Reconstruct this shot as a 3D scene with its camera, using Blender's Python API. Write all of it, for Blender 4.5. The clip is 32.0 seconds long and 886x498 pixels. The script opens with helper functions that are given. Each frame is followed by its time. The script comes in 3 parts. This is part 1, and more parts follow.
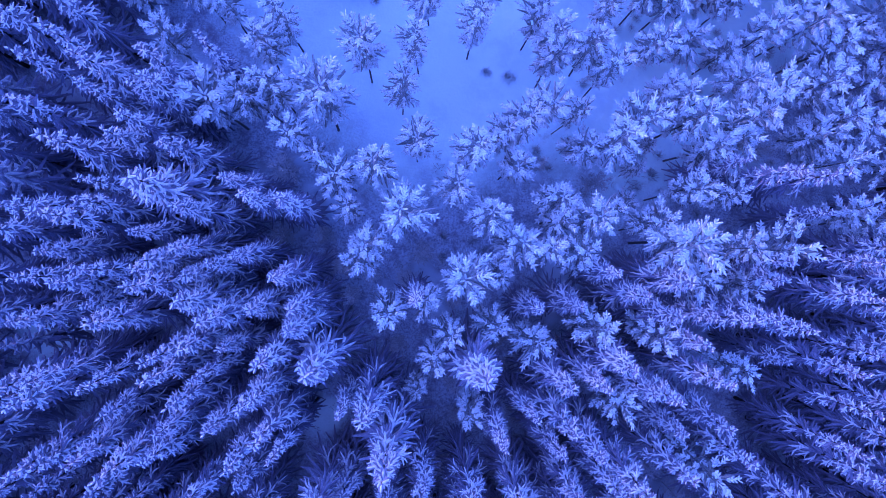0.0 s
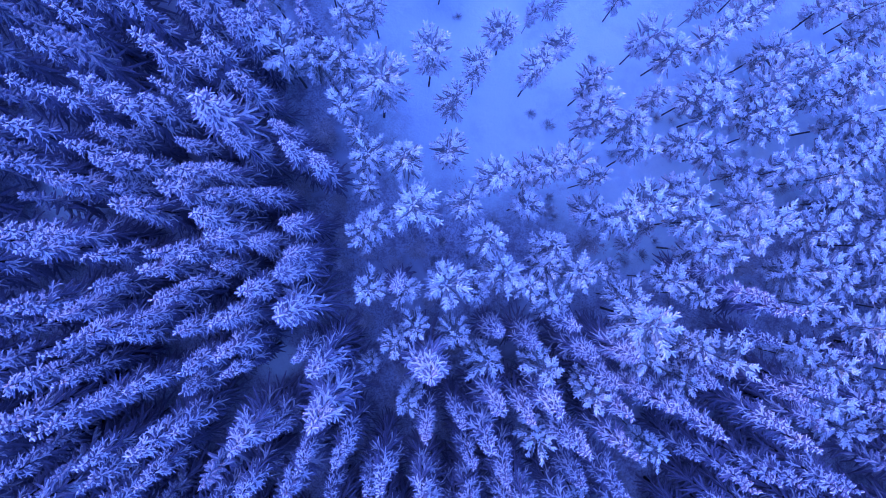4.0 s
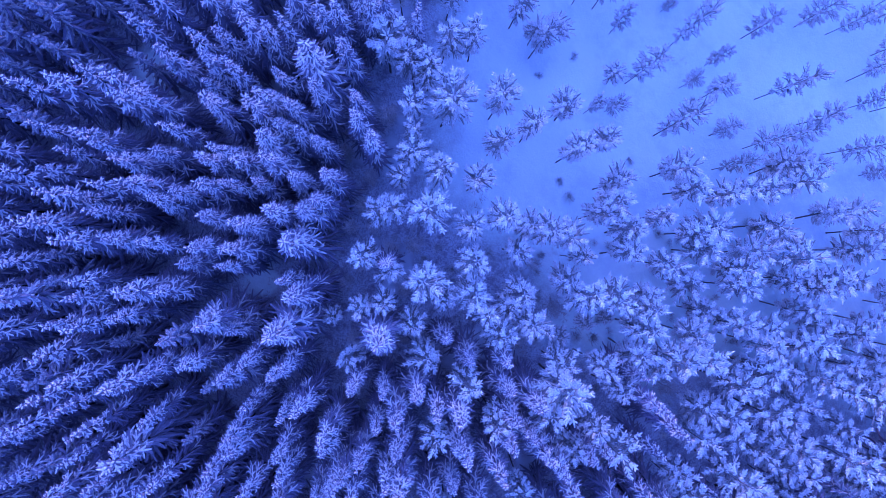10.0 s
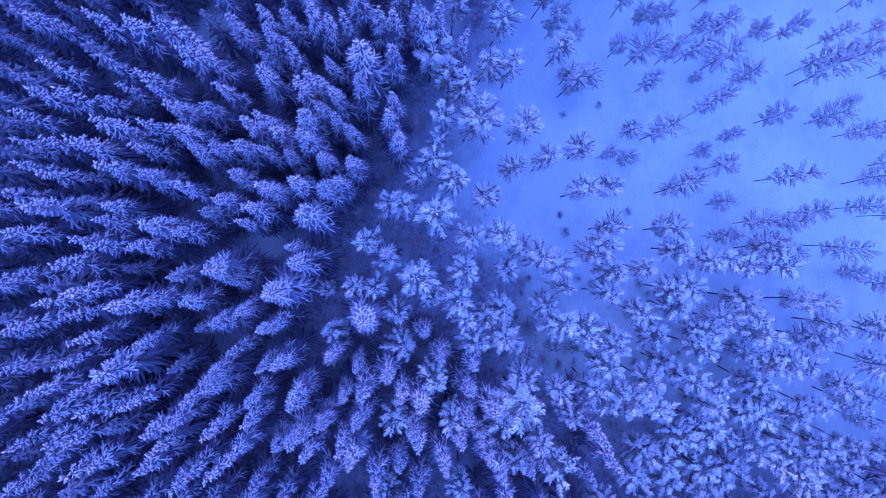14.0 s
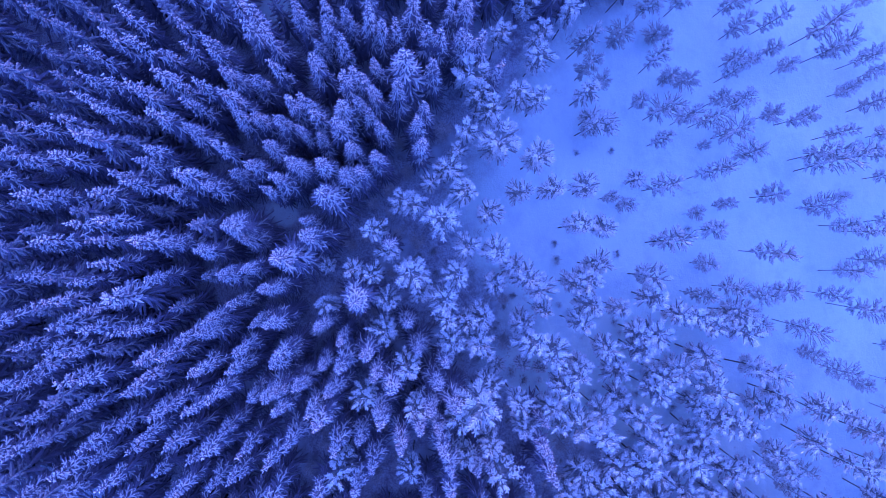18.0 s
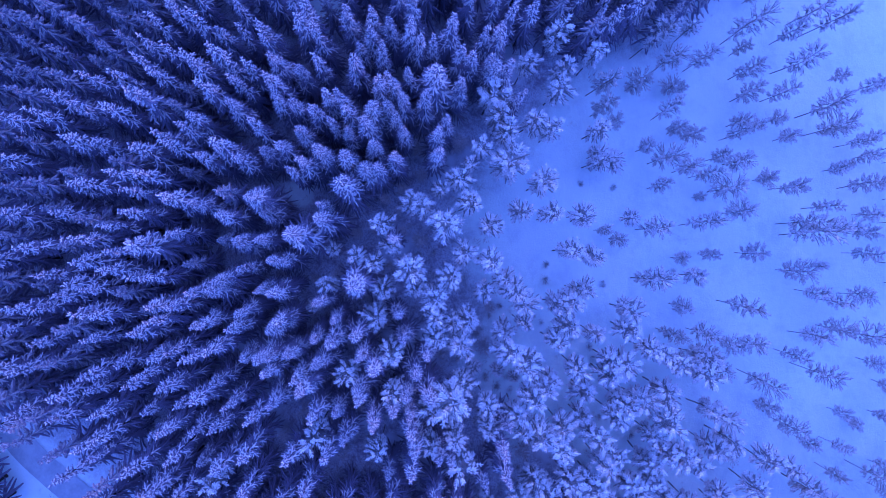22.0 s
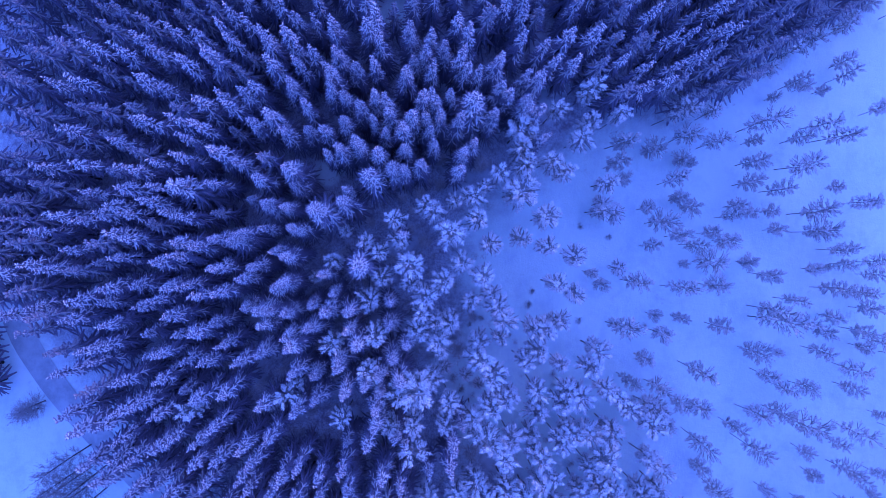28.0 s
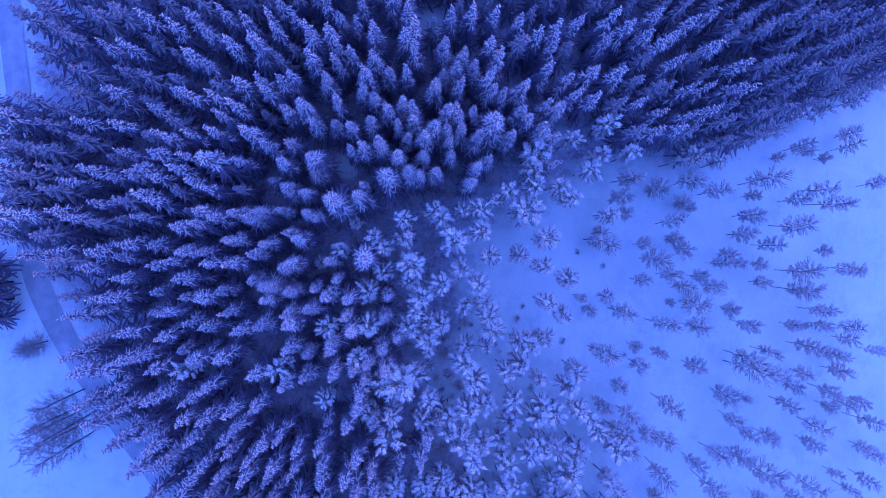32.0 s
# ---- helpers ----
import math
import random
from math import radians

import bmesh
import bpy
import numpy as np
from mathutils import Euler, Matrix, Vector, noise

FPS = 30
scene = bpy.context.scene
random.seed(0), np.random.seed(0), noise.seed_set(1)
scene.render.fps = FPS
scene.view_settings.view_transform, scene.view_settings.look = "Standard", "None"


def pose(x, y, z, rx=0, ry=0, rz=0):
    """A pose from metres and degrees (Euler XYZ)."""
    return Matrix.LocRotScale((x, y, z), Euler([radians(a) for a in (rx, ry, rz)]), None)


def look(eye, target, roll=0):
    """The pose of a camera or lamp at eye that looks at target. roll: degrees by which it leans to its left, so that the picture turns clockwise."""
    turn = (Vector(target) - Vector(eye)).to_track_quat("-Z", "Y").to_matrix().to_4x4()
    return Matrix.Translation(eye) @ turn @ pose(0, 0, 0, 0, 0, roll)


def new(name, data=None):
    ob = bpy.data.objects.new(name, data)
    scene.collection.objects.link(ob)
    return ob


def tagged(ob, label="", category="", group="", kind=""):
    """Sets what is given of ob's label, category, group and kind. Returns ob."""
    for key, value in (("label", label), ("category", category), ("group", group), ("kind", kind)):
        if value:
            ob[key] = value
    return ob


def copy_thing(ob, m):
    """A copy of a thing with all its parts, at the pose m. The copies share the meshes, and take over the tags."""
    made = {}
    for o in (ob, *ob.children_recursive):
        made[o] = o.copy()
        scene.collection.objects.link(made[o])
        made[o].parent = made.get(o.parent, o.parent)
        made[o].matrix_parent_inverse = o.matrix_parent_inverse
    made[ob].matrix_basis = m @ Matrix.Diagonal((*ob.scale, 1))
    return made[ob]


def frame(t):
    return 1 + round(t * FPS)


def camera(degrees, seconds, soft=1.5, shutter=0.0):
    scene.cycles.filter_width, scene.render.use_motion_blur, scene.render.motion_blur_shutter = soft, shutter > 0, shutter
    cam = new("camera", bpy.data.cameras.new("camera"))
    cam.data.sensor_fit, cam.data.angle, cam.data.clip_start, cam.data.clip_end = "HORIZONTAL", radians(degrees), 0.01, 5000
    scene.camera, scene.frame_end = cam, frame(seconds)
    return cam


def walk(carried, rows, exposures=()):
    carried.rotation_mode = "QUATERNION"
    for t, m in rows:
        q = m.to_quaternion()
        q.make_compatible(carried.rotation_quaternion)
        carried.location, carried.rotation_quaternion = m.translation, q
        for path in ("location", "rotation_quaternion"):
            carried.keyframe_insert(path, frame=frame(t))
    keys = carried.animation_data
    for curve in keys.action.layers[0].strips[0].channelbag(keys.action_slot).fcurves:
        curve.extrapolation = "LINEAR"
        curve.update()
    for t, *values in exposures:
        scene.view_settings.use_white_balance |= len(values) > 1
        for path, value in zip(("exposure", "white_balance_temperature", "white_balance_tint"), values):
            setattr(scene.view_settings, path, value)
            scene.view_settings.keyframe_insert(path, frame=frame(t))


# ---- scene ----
cam = camera(73.3, 32.0, soft=0.9)
# seconds, x, y, height over the ground, heading in degrees: a drone that climbs and turns, looking straight down
ROWS = [
    (0, 0.00, 0.00, 52.00, -0.00),
    (0.5, 0.03, -0.04, 52.49, 2.04),
    (1, 0.06, -0.08, 52.99, 4.39),
    (1.5, 0.10, -0.12, 53.50, 6.70),
    (2, 0.13, -0.16, 54.01, 9.24),
    (2.5, 0.16, -0.20, 54.53, 11.65),
    (3, 0.19, -0.23, 55.06, 14.51),
    (3.5, 0.22, -0.26, 55.59, 17.44),
    (5.5, 0.34, -0.37, 57.78, 28.05),
    (6, 0.37, -0.40, 58.34, 30.55),
    (6.5, 0.40, -0.42, 58.90, 32.70),
    (7, 0.43, -0.45, 59.47, 35.14),
    (7.5, 0.46, -0.47, 60.04, 37.41),
    (8, 0.49, -0.49, 60.61, 39.53),
    (8.5, 0.52, -0.51, 61.19, 41.66),
    (9, 0.54, -0.53, 61.77, 43.47),
    (9.5, 0.57, -0.55, 62.36, 44.84),
    (10, 0.60, -0.57, 62.95, 46.51),
    (10.5, 0.62, -0.59, 63.54, 47.99),
    (11, 0.65, -0.61, 64.13, 49.90),
    (11.5, 0.67, -0.63, 64.73, 51.72),
    (12, 0.69, -0.64, 65.32, 53.49),
    (12.5, 0.72, -0.66, 65.92, 55.24),
    (13, 0.74, -0.68, 66.52, 56.91),
    (13.5, 0.76, -0.70, 67.12, 58.11),
    (14, 0.78, -0.72, 67.73, 59.41),
    (14.5, 0.80, -0.73, 68.33, 60.72),
    (16.5, 0.88, -0.81, 70.74, 67.26),
    (17, 0.90, -0.83, 71.35, 68.79),
    (17.5, 0.91, -0.85, 71.95, 70.05),
    (18, 0.93, -0.88, 72.55, 71.43),
    (18.5, 0.94, -0.90, 73.15, 72.50),
    (19, 0.96, -0.93, 73.75, 73.76),
    (19.5, 0.97, -0.95, 74.34, 74.95),
    (20, 0.98, -0.98, 74.94, 76.04),
    (20.5, 0.99, -1.01, 75.53, 77.32),
    (21, 1.00, -1.04, 76.12, 78.78),
    (21.5, 1.01, -1.07, 76.71, 79.89),
    (22, 1.02, -1.10, 77.29, 81.06),
    (22.5, 1.03, -1.13, 77.87, 82.12),
    (23, 1.03, -1.17, 78.45, 83.39),
    (23.5, 1.04, -1.21, 79.03, 84.57),
    (24, 1.04, -1.25, 79.60, 85.73),
    (24.5, 1.04, -1.29, 80.16, 86.88),
    (25, 1.05, -1.33, 80.72, 88.12),
    (25.5, 1.05, -1.38, 81.28, 89.22),
    (27.5, 1.04, -1.58, 83.46, 93.84),
    (28, 1.03, -1.64, 83.99, 94.83),
    (28.5, 1.03, -1.70, 84.52, 95.82),
    (29, 1.02, -1.76, 85.03, 96.97),
    (29.5, 1.01, -1.83, 85.55, 98.03),
    (30, 1.00, -1.90, 86.05, 99.15),
    (30.5, 0.99, -1.97, 86.55, 100.19),
    (31, 0.98, -2.05, 87.04, 101.36),
    (31.5, 0.96, -2.12, 87.52, 102.41),
    (32, 0.95, -2.20, 88.00, 103.35),
]
LEAN_X, LEAN_Y = -0.37, -2.55
walk(cam, [(t, pose(x, y, z, LEAN_X, LEAN_Y, turn)) for t, x, y, z, turn in ROWS],
     exposures=[(0.0, 1.55, 4700, 88), (14.0, 1.38, 4700, 88), (32.0, 1.0, 4700, 88)])

# ---- light: the blue hour, under a dim even sky ----
SUN_UP, SUN_TURN = radians(4.0), radians(300)
world = bpy.data.worlds.new("dusk_sky")
scene.world = world
world.use_nodes = True
wn = world.node_tree
sky = wn.nodes.new("ShaderNodeTexSky")
sky.sky_type, sky.sun_disc, sky.sun_elevation, sky.sun_rotation = "NISHITA", False, SUN_UP, SUN_TURN
sky.air_density, sky.dust_density, sky.ozone_density = 1.0, 0.6, 3.0
wn.links.new(sky.outputs["Color"], wn.nodes["Background"].inputs["Color"])
wn.nodes["Background"].inputs["Strength"].default_value = 0.32
sun_data = bpy.data.lights.new("sun", "SUN")
sun_data.energy, sun_data.angle, sun_data.color = 0.25, radians(70), (0.55, 0.76, 1.0)
sun = new("sun", sun_data)
sun.matrix_world = look((0, 0, 200), (-math.sin(SUN_TURN) * 100, -math.cos(SUN_TURN) * 100, 200 - 100 * math.tan(radians(70))))


# the middle of the forest road
ROAD = [(-76.5, -86.2), (-43.4, -75.0), (-19.7, -67.0), (-12.0, -64.4), (1.0, -59.7), (17.0, -55.6), (22.2, -51.6), (27.4, -47.0), (35.0, -38.8), (42.9, -30.0), (56.0, -16.6), (72.7, 5.2), (90.7, 37.5)]


# small open patches of snow inside the forest: place and radius
GLADES = [(-31.0, -7.3, 2.6), (-26.5, -3.5, 1.8), (-24.0, -1.8, 1.6), (-17.5, -12.5, 2.0), (-12.0, -13.0, 1.8), (-8.0, -14.5, 1.8)]


# ---- materials ----
def material(name, rough=0.7):
    m = bpy.data.materials.new(name)
    m.use_nodes = True
    b = m.node_tree.nodes["Principled BSDF"]
    b.inputs["Roughness"].default_value = rough
    return m, m.node_tree, b


def node(tree, kind, **values):
    n = tree.nodes.new(kind)
    for key, value in values.items():
        n.inputs[key].default_value = value
    return n


def noise_at(tree, scale, detail=3.0, rough=0.6):
    where = tree.nodes.new("ShaderNodeTexCoord")
    n = node(tree, "ShaderNodeTexNoise", Scale=scale, Detail=detail, Roughness=rough)
    tree.links.new(where.outputs["Object"], n.inputs["Vector"])
    return n.outputs["Fac"]


def mapped(tree, value, a, b, c=0.0, d=1.0):
    n = node(tree, "ShaderNodeMapRange")
    n.interpolation_type = "SMOOTHSTEP"
    for i, v in enumerate((a, b, c, d)):
        n.inputs[1 + i].default_value = v
    tree.links.new(value, n.inputs[0])
    return n.outputs[0]


def times(tree, a, b, how="MULTIPLY"):
    n = tree.nodes.new("ShaderNodeMath")
    n.operation = how
    for i, v in enumerate((a, b)):
        if isinstance(v, (int, float)):
            n.inputs[i].default_value = v
        else:
            tree.links.new(v, n.inputs[i])
    return n.outputs[0]


def blend(tree, fac, a, b):
    n = tree.nodes.new("ShaderNodeMix")
    n.data_type = "RGBA"
    for i, v in ((0, fac), (6, a), (7, b)):
        if isinstance(v, (tuple, float)):
            n.inputs[i].default_value = v if isinstance(v, float) else (*v, 1)
        else:
            tree.links.new(v, n.inputs[i])
    return n.outputs[2]


def frosted(name, under, snow, low, high, cover, bare=0.5):
    """Needles or bark with rime and snow on what faces up, patchy, and different from tree to tree."""
    m, t, b = material(name, 0.8)
    geo = t.nodes.new("ShaderNodeNewGeometry")
    split = t.nodes.new("ShaderNodeSeparateXYZ")
    t.links.new(geo.outputs["Normal"], split.inputs[0])
    info = t.nodes.new("ShaderNodeObjectInfo")
    up = mapped(t, split.outputs["Z"], low, high)
    patch = mapped(t, noise_at(t, 1.3, 4.0, 0.7), 0.28, 0.55, bare, 1.0)
    fine = mapped(t, noise_at(t, 9.0, 3.0), 0.32, 0.56, 0.55, 1.0)
    one = mapped(t, info.outputs["Random"], 0.0, 1.0, 0.78, 1.0)
    fac = times(t, times(t, times(t, up, patch), times(t, fine, one)), cover)
    green = blend(t, noise_at(t, 3.0), under, tuple(0.55 * c for c in under))
    t.links.new(blend(t, fac, green, snow), b.inputs["Base Color"])
    b.inputs["Specular IOR Level"].default_value = 0.15
    bump = node(t, "ShaderNodeBump", Strength=0.8, Distance=0.06)
    t.links.new(noise_at(t, 11.0, 3.0), bump.inputs["Height"])
    t.links.new(bump.outputs[0], b.inputs["Normal"])
    return m


SNOW = (0.84, 0.86, 0.90)
RIME = (0.82, 0.88, 0.91)
dark_needles = frosted("spruce_needles", (0.150, 0.134, 0.240), SNOW, -0.1, 1.0, 0.24)
pine_needles = frosted("pine_needles", (0.056, 0.060, 0.066), RIME, 0.0, 0.9, 0.5)
snow_load = frosted("snow_on_boughs", (0.09, 0.085, 0.12), SNOW, -0.2, 0.5, 0.95)
thin_snow = frosted("thin_snow_on_boughs", (0.07, 0.065, 0.10), SNOW, -0.2, 0.6, 0.54)
pine_rime = frosted("rime_on_pine_needles", (0.12, 0.12, 0.14), RIME, -0.8, 0.3, 1.0, 0.8)
thin_needles = frosted("lightly_frosted_pine_needles", (0.062, 0.074, 0.096), RIME, -0.95, 0.46, 0.84, 0.55)
birch_twigs = frosted("rimed_birch_twigs", (0.070, 0.060, 0.066), SNOW, -1.0, 0.6, 0.7)
bare_twigs = frosted("bare_birch_twigs", (0.075, 0.058, 0.070), SNOW, -0.2, 1.0, 0.45)
floor_twigs = frosted("forest_floor_twigs", (0.070, 0.062, 0.085), SNOW, -0.5, 0.8, 0.6)
bark = frosted("pine_bark", (0.080, 0.074, 0.080), SNOW, -0.3, 1.0, 0.5)
grey_bark = frosted("spruce_bark", (0.050, 0.042, 0.040), SNOW, 0.3, 1.0, 0.5)


def snow_ground():
    """Deep snow in the open; under close trees, thin patchy snow with their shade put into the colour."""
    m, t, b = material("snow", 0.6)
    where = t.nodes.new("ShaderNodeTexCoord").outputs["Object"]

    def beyond(nx, ny, c):
        """Metres by which a place lies past the line nx * x + ny * y = c."""
        k = math.hypot(nx, ny)
        n = t.nodes.new("ShaderNodeVectorMath")
        n.operation = "DOT_PRODUCT"
        n.inputs[1].default_value = (nx / k, ny / k, 0)
        t.links.new(where, n.inputs[0])
        return times(t, n.outputs["Value"], -c / k, "ADD")

    big, mid, small = noise_at(t, 0.05, 4.0), noise_at(t, 0.6, 4.0), noise_at(t, 5.0, 3.0)
    col = blend(t, mapped(t, big, 0.3, 0.7), (0.64, 0.84, 0.83), (0.73, 0.92, 0.90))
    col = blend(t, mapped(t, noise_at(t, 0.23, 5.0, 0.7), 0.46, 0.68, 0.0, 0.55), col, (0.54, 0.70, 0.78))
    twig = mapped(t, times(t, noise_at(t, 0.9, 6.0, 0.75), noise_at(t, 0.16, 2.0)), 0.36, 0.46)
    col = blend(t, times(t, twig, 0.35), col, (0.30, 0.30, 0.30))
    # where the trees' shade is painted in: forest side of these lines
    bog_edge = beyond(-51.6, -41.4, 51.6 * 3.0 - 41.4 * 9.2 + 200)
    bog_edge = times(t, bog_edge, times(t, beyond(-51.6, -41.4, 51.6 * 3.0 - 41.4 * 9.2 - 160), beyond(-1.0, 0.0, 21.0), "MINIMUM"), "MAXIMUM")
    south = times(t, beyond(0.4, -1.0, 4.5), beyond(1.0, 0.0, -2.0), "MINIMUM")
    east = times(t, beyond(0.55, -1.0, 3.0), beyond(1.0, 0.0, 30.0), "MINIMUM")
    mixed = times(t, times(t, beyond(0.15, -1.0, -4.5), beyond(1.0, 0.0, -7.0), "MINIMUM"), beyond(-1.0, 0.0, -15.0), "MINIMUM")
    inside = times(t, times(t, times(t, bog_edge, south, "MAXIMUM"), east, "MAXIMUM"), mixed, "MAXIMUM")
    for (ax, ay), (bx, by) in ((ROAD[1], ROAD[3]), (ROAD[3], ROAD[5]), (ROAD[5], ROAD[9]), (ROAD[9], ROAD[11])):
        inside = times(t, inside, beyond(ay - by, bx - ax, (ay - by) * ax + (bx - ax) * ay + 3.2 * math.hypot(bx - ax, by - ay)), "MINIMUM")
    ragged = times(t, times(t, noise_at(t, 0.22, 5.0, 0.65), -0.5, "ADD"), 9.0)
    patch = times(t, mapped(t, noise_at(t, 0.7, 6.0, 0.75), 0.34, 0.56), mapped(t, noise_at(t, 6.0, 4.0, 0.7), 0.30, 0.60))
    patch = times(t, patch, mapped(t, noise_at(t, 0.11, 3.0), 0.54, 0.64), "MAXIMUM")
    # the darkened floor colour stands in for shade under the trees
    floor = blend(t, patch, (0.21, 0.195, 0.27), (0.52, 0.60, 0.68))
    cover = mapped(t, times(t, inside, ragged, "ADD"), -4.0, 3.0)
    for x, y, r in GLADES:
        off = t.nodes.new("ShaderNodeVectorMath")
        off.operation = "DISTANCE"
        off.inputs[1].default_value = (x, y, 0.0)
        t.links.new(where, off.inputs[0])
        edge = times(t, off.outputs["Value"], times(t, ragged, 0.5), "ADD")
        cover = times(t, cover, mapped(t, edge, r * 0.6, r * 1.4, 0.15, 1.0), "MINIMUM")
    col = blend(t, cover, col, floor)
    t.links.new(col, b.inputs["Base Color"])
    bump = node(t, "ShaderNodeBump", Strength=0.5, Distance=0.25)
    t.links.new(times(t, mid, times(t, small, 0.3), "ADD"), bump.inputs["Height"])
    t.links.new(bump.outputs[0], b.inputs["Normal"])
    return m


def road_snow():
    m, t, b = material("packed_road_snow", 0.5)
    col = blend(t, mapped(t, noise_at(t, 0.35, 5.0, 0.7), 0.35, 0.65), (0.34, 0.41, 0.46), (0.48, 0.57, 0.61))
    t.links.new(col, b.inputs["Base Color"])
    bump = node(t, "ShaderNodeBump", Strength=0.5, Distance=0.08)
    t.links.new(noise_at(t, 4.0, 4.0), bump.inputs["Height"])
    t.links.new(bump.outputs[0], b.inputs["Normal"])
    return m


snow, packed = snow_ground(), road_snow()


# ---- the lie of the land ----


def road_off(x, y):
    """How far a place lies from the middle of the road: minus on the forest's side."""
    best, side = 1e9, 1.0
    for (ax, ay), (bx, by) in zip(ROAD, ROAD[1:]):
        dx, dy = bx - ax, by - ay
        k = min(1.0, max(0.0, ((x - ax) * dx + (y - ay) * dy) / (dx * dx + dy * dy)))
        d = math.hypot(x - ax - k * dx, y - ay - k * dy)
        if d < best:
            best, side = d, (1.0 if dx * (y - ay) - dy * (x - ax) < 0 else -1.0)
    return best * side


def in_forest(x, y):
    """The closed forest: up to the bog's edge, and short of the road."""
    if road_off(x, y) > (-10.0 if x < -6 else -9.0 if 10 < x < 24 else -4.6):
        return False
    return -41.4 * (y - 9.2) - 51.6 * (x + 3.0) > 130 - 300 * min(1, max(0, (-15 - x) / 10)) or (x > 0 and y < 0.4 * x - 4) or (x > 30 and y < 0.55 * x + 5)


def ground_z(x, y):
    """The bog lies a little lower than the forest; drifts and hummocks on all of it."""
    z = -2.5 / (1 + math.exp(min(50, -(0.25 * x + y - 18) / 5.0)))
    z += 0.22 * noise.noise(Vector((x * 0.13, y * 0.13, 3.1))) + 0.10 * noise.noise(Vector((x * 0.5, y * 0.5, 7.7)))
    d = abs(road_off(x, y)) if -100 < x < 100 and y < 40 else 99
    if d < 5.5:
        flat = min(1.0, max(0.0, (5.5 - d) / 2.5))
        z = z * (1 - flat) - 0.10 * flat + 0.22 * max(0.0, 1 - abs(d - 3.6) / 1.5)
    return z


def mesh_object(name, verts, faces, mat, parent=None, smooth=False):
    me = bpy.data.meshes.new(name)
    me.from_pydata(verts, [], faces)
    me.materials.append(mat)
    if smooth:
        me.shade_smooth()
    ob = new(name, me)
    ob.parent = parent
    return ob


def build_ground():
    near = [-130 + 1.3 * i for i in range(201)]
    far = [150, 200, 300, 500, 900, 1600, 2600]
    line = [-v for v in reversed(far)] + near + far
    n = len(line)
    verts = [(x, y, ground_z(x, y)) for y in line for x in line]
    faces = [(j * n + i, j * n + i + 1, (j + 1) * n + i + 1, (j + 1) * n + i) for j in range(n - 1) for i in range(n - 1)]
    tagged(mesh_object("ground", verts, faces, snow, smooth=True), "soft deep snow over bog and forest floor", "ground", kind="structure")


build_ground()


def build_road():
    """A ploughed forest road: a crowned track with two wheel ruts."""
    pts = []
    for (ax, ay), (bx, by) in zip(ROAD, ROAD[1:]):
        steps = max(2, int(math.hypot(bx - ax, by - ay) / 1.5))
        pts += [(ax + (bx - ax) * i / steps, ay + (by - ay) * i / steps) for i in range(steps)]
    for _ in range(12):
        pts = [pts[0]] + [((a[0] + 2 * b[0] + c[0]) / 4, (a[1] + 2 * b[1] + c[1]) / 4) for a, b, c in zip(pts, pts[1:], pts[2:])] + [pts[-1]]
    across = [(-1.7, 0.0), (-1.3, 0.05), (-0.95, -0.03), (-0.6, 0.06), (0.0, 0.10), (0.6, 0.06), (0.95, -0.03), (1.3, 0.05), (1.7, 0.0)]
    verts, faces = [], []
    for i, (x, y) in enumerate(pts):
        a, b = pts[max(0, i - 1)], pts[min(len(pts) - 1, i + 1)]
        w = Vector((b[1] - a[1], a[0] - b[0], 0)).normalized()
        for s, up in across:
            s += 0.12 * noise.noise(Vector((x * 0.3, y * 0.3, s)))
            verts.append((x + w.x * s, y + w.y * s, -0.02 + up))
    k = len(across)
    for i in range(len(pts) - 1):
        faces += [(i * k + j, (i + 1) * k + j, (i + 1) * k + j + 1, i * k + j + 1) for j in range(k - 1)]
    tagged(mesh_object("road", verts, faces, packed, smooth=True), "narrow forest road of packed snow with wheel ruts", "road", kind="structure")


build_road()


